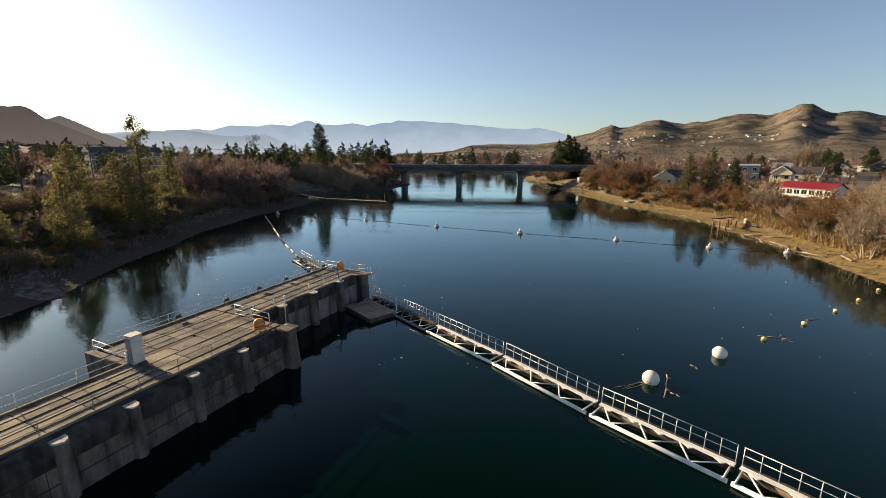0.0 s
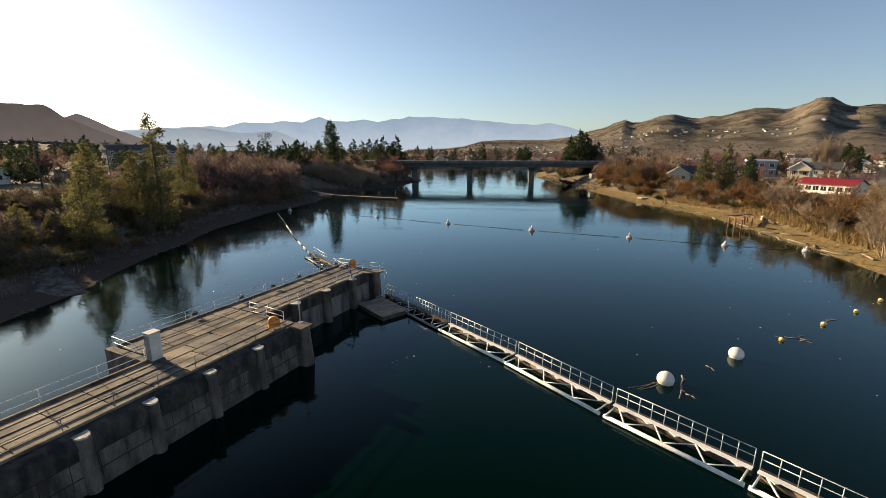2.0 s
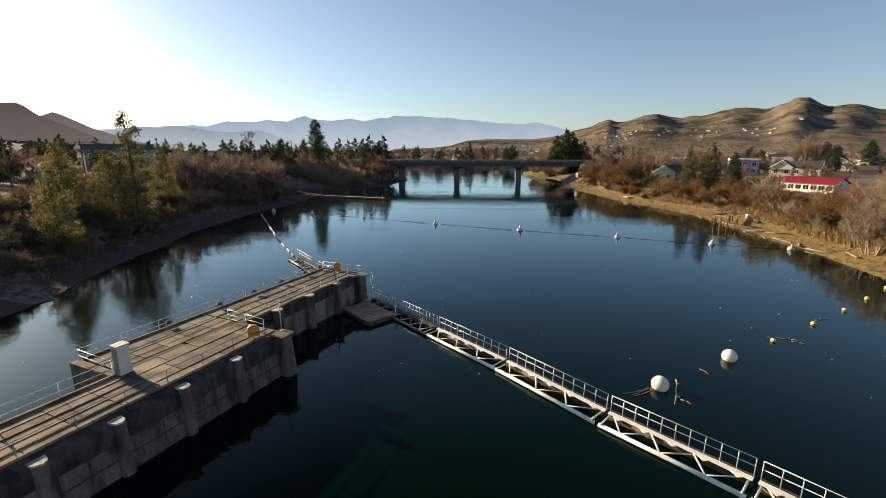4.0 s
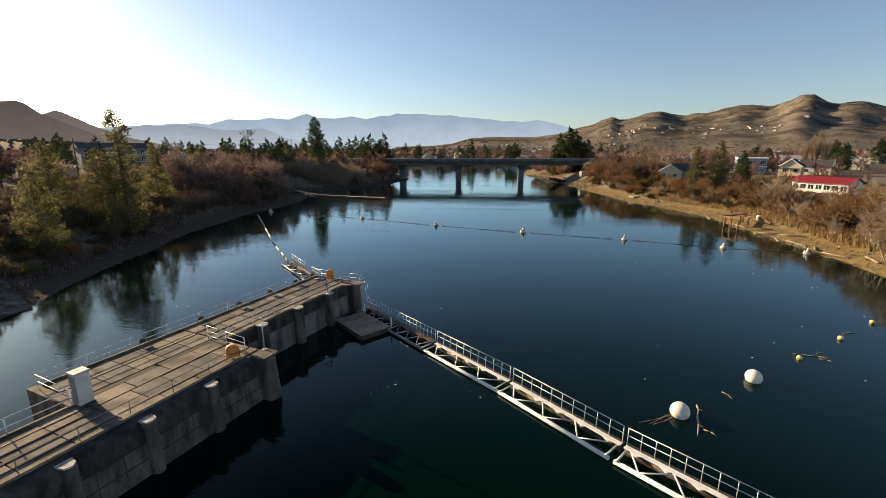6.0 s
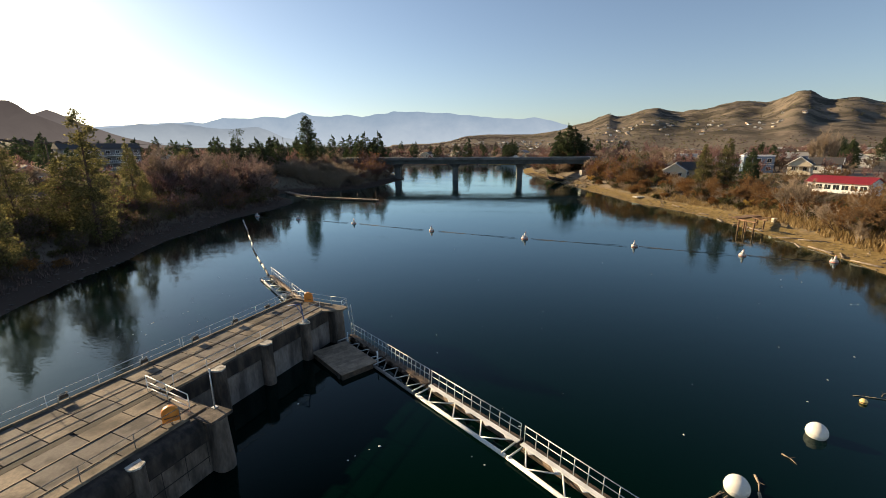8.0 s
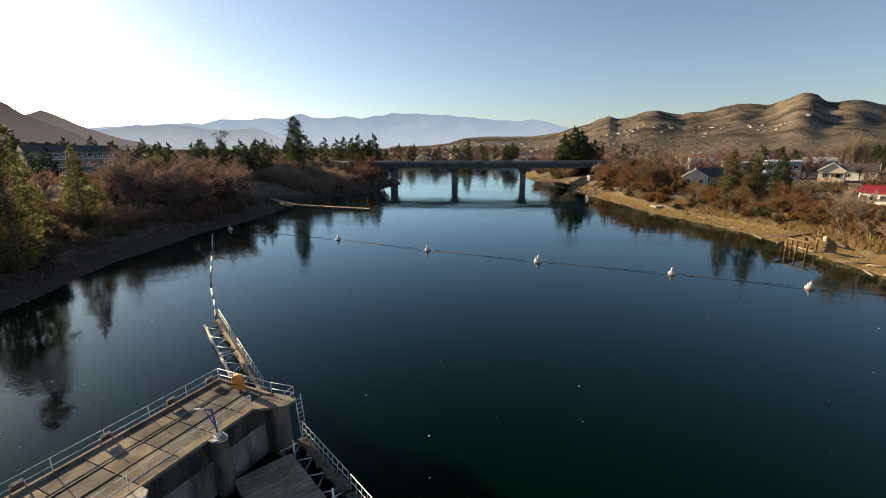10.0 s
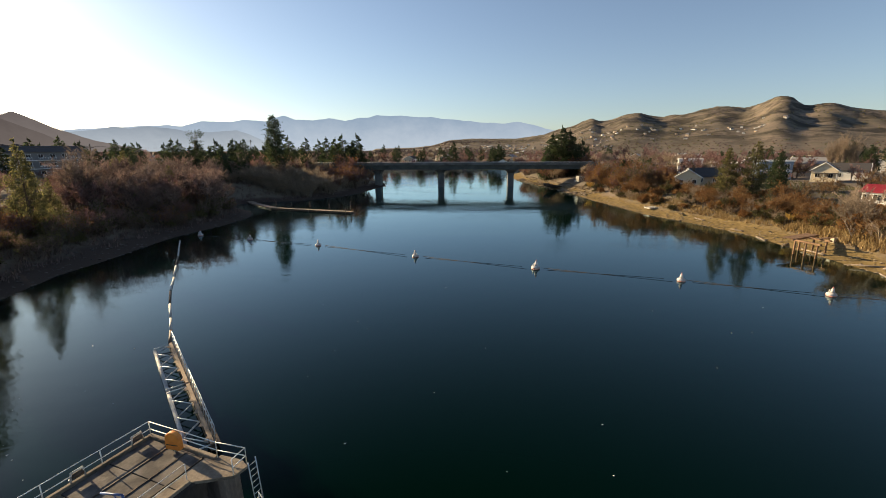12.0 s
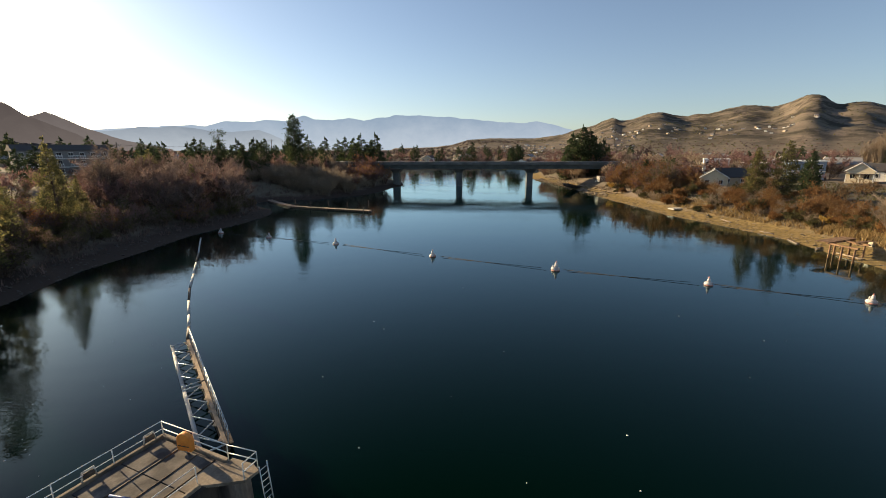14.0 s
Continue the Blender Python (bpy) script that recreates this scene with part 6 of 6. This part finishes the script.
# ---- the small dock on the far left shore ----
def far_dock():
    ob = thing("river_dock", pose(0, 0, 0), "long low wooden dock with mooring piles", "dock")
    for a, b in zip(((-88, 177), (-78, 166), (-66, 155.5), (-53, 151.8)), ((-78, 166), (-66, 155.5), (-53, 151.8), (-39.2, 148.3))):
        m, ln = along(a, b)
        bm = bmesh.new()
        box(bm, 0.05, ln - 0.05, -0.9, 0.9, -0.1, 0.42, 0.03)
        bm.transform(m)
        s = part("dock_section", bm, WOOD_DARK, ob)
        n = int(ln / 0.9)
        for k in range(n):
            bm = bmesh.new()
            box(bm, ln * k / n + 0.04, ln * (k + 1) / n - 0.04, -1.0, 1.0, 0.424, 0.5)
            bm.transform(m)
            part("plank", bm, WOOD, s)
    for x, y, h in ((-40.2, 150.2, 3.2), (-47, 151.4, 2.2), (-53.5, 153.0, 2.4), (-60, 154.6, 2.2), (-66, 157, 2.4), (-41, 147.6, 1.4)):
        bm = bmesh.new()
        tube(bm, (x, y, -2), (x, y, h), 0.16, 0.14)
        part("pile", bm, BARK, ob)
    return ob


far_dock()


def rowing_boat(m):
    ob = thing("rowing_boat", m, "small white boat drawn up on the bank by the dock", "boat")
    bm = bmesh.new()
    rows = []
    for x, w, z0, z1 in ((-2.0, 0.62, 0.06, 0.62), (-1.0, 0.8, 0.0, 0.58), (0.3, 0.82, 0.0, 0.58), (1.4, 0.55, 0.04, 0.66), (2.2, 0.06, 0.25, 0.82)):
        rows.append([bm.verts.new(c) for c in ((x, -w, z1), (x, -w * 0.7, z0 + 0.12), (x, 0, z0), (x, w * 0.7, z0 + 0.12), (x, w, z1))])
    for a, b in zip(rows, rows[1:]):
        for i in range(4):
            bm.faces.new((a[i], b[i], b[i + 1], a[i + 1]))
    bm.faces.new(rows[0])
    bmesh.ops.solidify(bm, geom=bm.faces[:], thickness=0.05)
    part("hull", bm, W_WHITE, ob)
    for x, w in ((-1.2, 0.72), (0.4, 0.74)):
        bm = bmesh.new()
        box(bm, x - 0.14, x + 0.14, -w, w, 0.36, 0.4)
        part("thwart", bm, WOOD, ob)
    return ob


rowing_boat(on_land(-103.0, 214.0, 30, 0.05))


# ---- the broken timber platform on the right shore ----
def platform():
    ob = thing("timber_platform", pose(50.4, 105.6, 0, 0, 0, 22) @ Matrix.Diagonal((1.15, 0.78, 0.76, 1)), "broken timber platform on posts at the shore", "platform")
    for x, y, h in ((0, 0, 2.95), (-0.1, -2.3, 2.95), (-0.2, -4.6, 2.95), (3.6, -0.2, 3.0), (3.5, -2.8, 3.0), (5.6, 1.6, 3.0), (2.6, 1.6, 2.95)):
        bm = bmesh.new()
        tube(bm, (x, y, -1.2), (x, y, h), 0.18, 0.15)
        part("post", bm, WOOD_RED, ob)
    for a, b, z in (((0.05, 0.9), (-0.25, -5.2), 3.05), ((3.65, 1.6), (3.45, -3.6), 3.1), ((-0.3, 0.4), (6.4, 1.7), 3.05)):
        m, ln = along(a, b)
        bm = bmesh.new()
        box(bm, 0, ln, -0.17, 0.17, z - 0.1, z + 0.24, 0.02)
        bm.transform(m)
        part("beam", bm, WOOD_RED, ob)
    m, ln = along((-0.3, 0.0), (6.6, 1.6))
    for k in range(8):
        bm = bmesh.new()
        y = 0.2 + k * 0.3
        box(bm, 0.1 * (k % 3), ln + 0.12 * (k % 4), y - 0.14, y + 0.14, 3.31, 3.4)
        bm.transform(m)
        part("plank", bm, WOOD_RED, ob)
    for k in range(3):
        bm = bmesh.new()
        box(bm, 2.9, 6.4, -1.2 - k * 0.34, -0.92 - k * 0.34, 3.35, 3.44)
        part("plank", bm, WOOD_RED, ob)
    return ob


platform()
tank = thing("shore_box", on_land(59.4, 109.6, 20) @ Matrix.Scale(0.62, 4), "small pale box on the bank behind the platform", "box")
bm = bmesh.new()
box(bm, -0.6, 0.6, -0.5, 0.5, -0.3, 1.1, 0.05)
part("body", bm, W_CREAM, tank)
bm = bmesh.new()
box(bm, -0.66, 0.66, -0.56, 0.56, 1.104, 1.2, 0.03)
part("lid", bm, TRIM, tank)

# logs and planks washed up on the right shore
for x, y, L, a in ((53.5, 92, 4, 70), (54.5, 88, 5, 95), (55, 84, 3.5, 60), (53.8, 106, 4.5, 100), (52.6, 118, 4, 80), (54.8, 79, 4, 110), (55.4, 96.5, 5, 160), (53.2, 112, 3, 40), (50.6, 139, 4, 95), (49.6, 146, 5, 60), (56.8, 93.5, 4, 150), (52.4, 126, 3, 110), (57, 75, 4, 75)):
    ob = thing("drift_log", on_land(x, y, a, 0.05), "bleached drift log on the shingle shore", "drift log", "drift logs")
    bm = bmesh.new()
    tube(bm, (-L / 2, 0, 0.1), (L / 2, 0, 0.12), 0.16, 0.1)
    part("log", bm, BARK_PALE, ob)
    bm = bmesh.new()
    tube(bm, (0, 0, 0.1), (0.4, 0.4, 0.3), 0.06, 0.02, 5)
    part("stub", bm, BARK_PALE, ob)

# concrete ramp on the left shore
ramp = thing("boat_ramp", pose(-51.8, 37.5, 0, 0, 0, 65), "pale concrete ramp into the water", "ramp")
bm = bmesh.new()
prism(bm, ((-0.5, -0.5), (-0.5, 0.12), (9.5, 1.9), (9.5, 0.6)), -7, 5)
part("slab", bm, CONCRETE, ramp)

# yellow-topped posts near the bridge: a light-coloured shore slab and kerb stones
slab_ob = thing("shore_slab", on_land(46.5, 157.0, 20, 0.1), "tilted pale concrete slab on the shore", "slab")
bm = bmesh.new()
box(bm, -2.2, 2.2, -1.2, 1.2, -0.1, 0.3, 0.05)
part("block", bm, CONC_CAP, slab_ob)
bm = bmesh.new()
box(bm, 2.6, 4.0, 0.2, 1.2, 0.1, 0.9, 0.08)
part("fragment", bm, CONC_CAP, slab_ob)

slip = thing("slipway", pose(29.0, 226.0, 0, 0, 0, 65), "dark sloping slipway beside the bridge", "slipway")
bm = bmesh.new()
prism(bm, ((-1.6, -0.4), (1.6, -0.4), (1.6, 0.5), (-1.6, 0.5)), -9, 9)
for v in bm.verts:
    v.co.z += 1.3 - v.co.x * 0.14
part("slab", bm, CONC_DARK, slip)
bm = bmesh.new()
box(bm, -9, 9, 1.62, 1.9, 0.3, 0.9)
for v in bm.verts:
    v.co.z += 1.3 - v.co.x * 0.14
part("kerb", bm, CONCRETE, slip)

block = thing("concrete_block", on_land(41.2, 228.5, 30, -0.1), "pale concrete block at the foot of the bridge", "concrete block")
bm = bmesh.new()
box(bm, -1.8, 1.8, -1.0, 1.0, 0, 2.2, 0.1)
part("body", bm, CONC_CAP, block)
bm = bmesh.new()
box(bm, -2.2, 2.2, -1.3, 1.3, -0.3, 0.3, 0.05)
part("footing", bm, CONC_CAP, block)

# pale specks on the river; the left-hand cluster stands in for glints
rf = random.Random(8)
verts, faces = [], []
for k in range(110):
    x, y = (rf.uniform(-30, 45), rf.uniform(30, 84)) if k < 70 else (rf.gauss(-34, 3), rf.gauss(48, 6))
    w, i = rf.uniform(0.03, 0.09), len(verts)
    for j in range(5):
        a = j * 1.257
        verts.append((x + w * math.cos(a) * rf.uniform(0.6, 1.3), y + w * math.sin(a) * rf.uniform(0.6, 1.3), 0.012))
    verts.append((x, y, 0.012 + w * 0.5))
    faces += [(i + j, i + (j + 1) % 5, i + 5) for j in range(5)]
build_stuff("foam_specks", verts, faces, BUOY_WHITE, "small white specks on the water", "foam")

# ---- deck slabs: each a piece of its own ----
rd = random.Random(3)
_slabs = {}


def deck_slabs(u0, u1, v0, v1, nu, nv, grey):
    du, dv = (u1 - u0) / nu, (v1 - v0) / nv
    for i in range(nu):
        for j in range(nv):
            mt = SLAB_GREY if rd.random() < grey(i, j) else SLAB_TAN
            key = (round(du, 3), round(dv, 3), mt.name)
            if key not in _slabs:
                bm = bmesh.new()
                box(bm, -du / 2 + 0.02, du / 2 - 0.02, -dv / 2 + 0.02, dv / 2 - 0.02, -0.136, 0, 0.0)
                es = [e for e in bm.edges if all(v.co.z > -0.01 for v in e.verts)]
                bmesh.ops.bevel(bm, geom=es, offset=0.015, segments=1, affect="EDGES")
                _slabs[key] = mesh_of("deck_slab", bm, mt)
            ob = new("deck_slab", _slabs[key])
            ob.parent = dam
            ob.location = (u0 + (i + 0.5) * du, v0 + (j + 0.5) * dv, DECK + rd.uniform(-0.012, 0.004))


deck_slabs(-34, -8.6, 1.61, 2.3, 12, 1, lambda i, j: 0.0)
deck_slabs(-34, -8.6, 2.34, 5.39, 12, 2, lambda i, j: 0.4)
deck_slabs(-8.5, 0.3, 1.61, 2.4, 4, 1, lambda i, j: 0.0)
deck_slabs(-8.5, 0.3, 2.44, 4.3, 5, 1, lambda i, j: (0, 1, 1, 1, 0)[i])
deck_slabs(-8.5, 0.3, 4.34, 5.6, 4, 1, lambda i, j: 0.3)
deck_slabs(-8.5, 0.3, 6.14, 9.62, 5, 2, lambda i, j: (1, 1, 0, 1, 0)[i] if j == 0 else (1, 1, 1, 0, 0)[i])
deck_slabs(0.4, 16.03, 5.13, 5.8, 8, 1, lambda i, j: 0.1)
# the last slabs upstream are grey to put tree shade into the colour
deck_slabs(0.4, 16.03, 5.88, 8.1, 8, 1, lambda i, j: 1 if i in (0, 2, 3, 5, 6, 7) else 0)
deck_slabs(0.4, 16.03, 8.14, 9.62, 8, 1, lambda i, j: 1 if i in (1, 3, 6, 7) else 0)
# gate slot covers, dark
for k in range(2):
    bm = bmesh.new()
    box(bm, -8.4 + k * 4.4, -4.2 + k * 4.4, 5.64, 6.1, DECK - 0.136, DECK - 0.03)
    part("slot_cover", bm, JOINT, dam, "dark steel slot cover")
# crane rails let into the deck
for u0, u1, v in ((-34, -8.7, 2.32), (-34, -8.7, 3.87), (-8.5, 0.2, 2.42), (0.5, 15.9, 8.12), (0.5, 15.9, 6.9), (-8.5, 0.2, 7.88), (0.5, 15.9, 5.84), (-34, -8.7, 3.1), (-34, -8.7, 4.7), (-8.5, 0.2, 4.32)):
    bm = bmesh.new()
    box(bm, u0, u1, v - 0.03, v + 0.03, DECK - 0.13, DECK + 0.03)
    part("crane_rail", bm, RUSTY, dam)
# pale kerb across the start of the wide deck
bm = bmesh.new()
box(bm, -8.62, -8.5, 1.65, 4.85, DECK - 0.1, DECK + 0.07)
part("cross_kerb", bm, SLAB_TAN, dam)
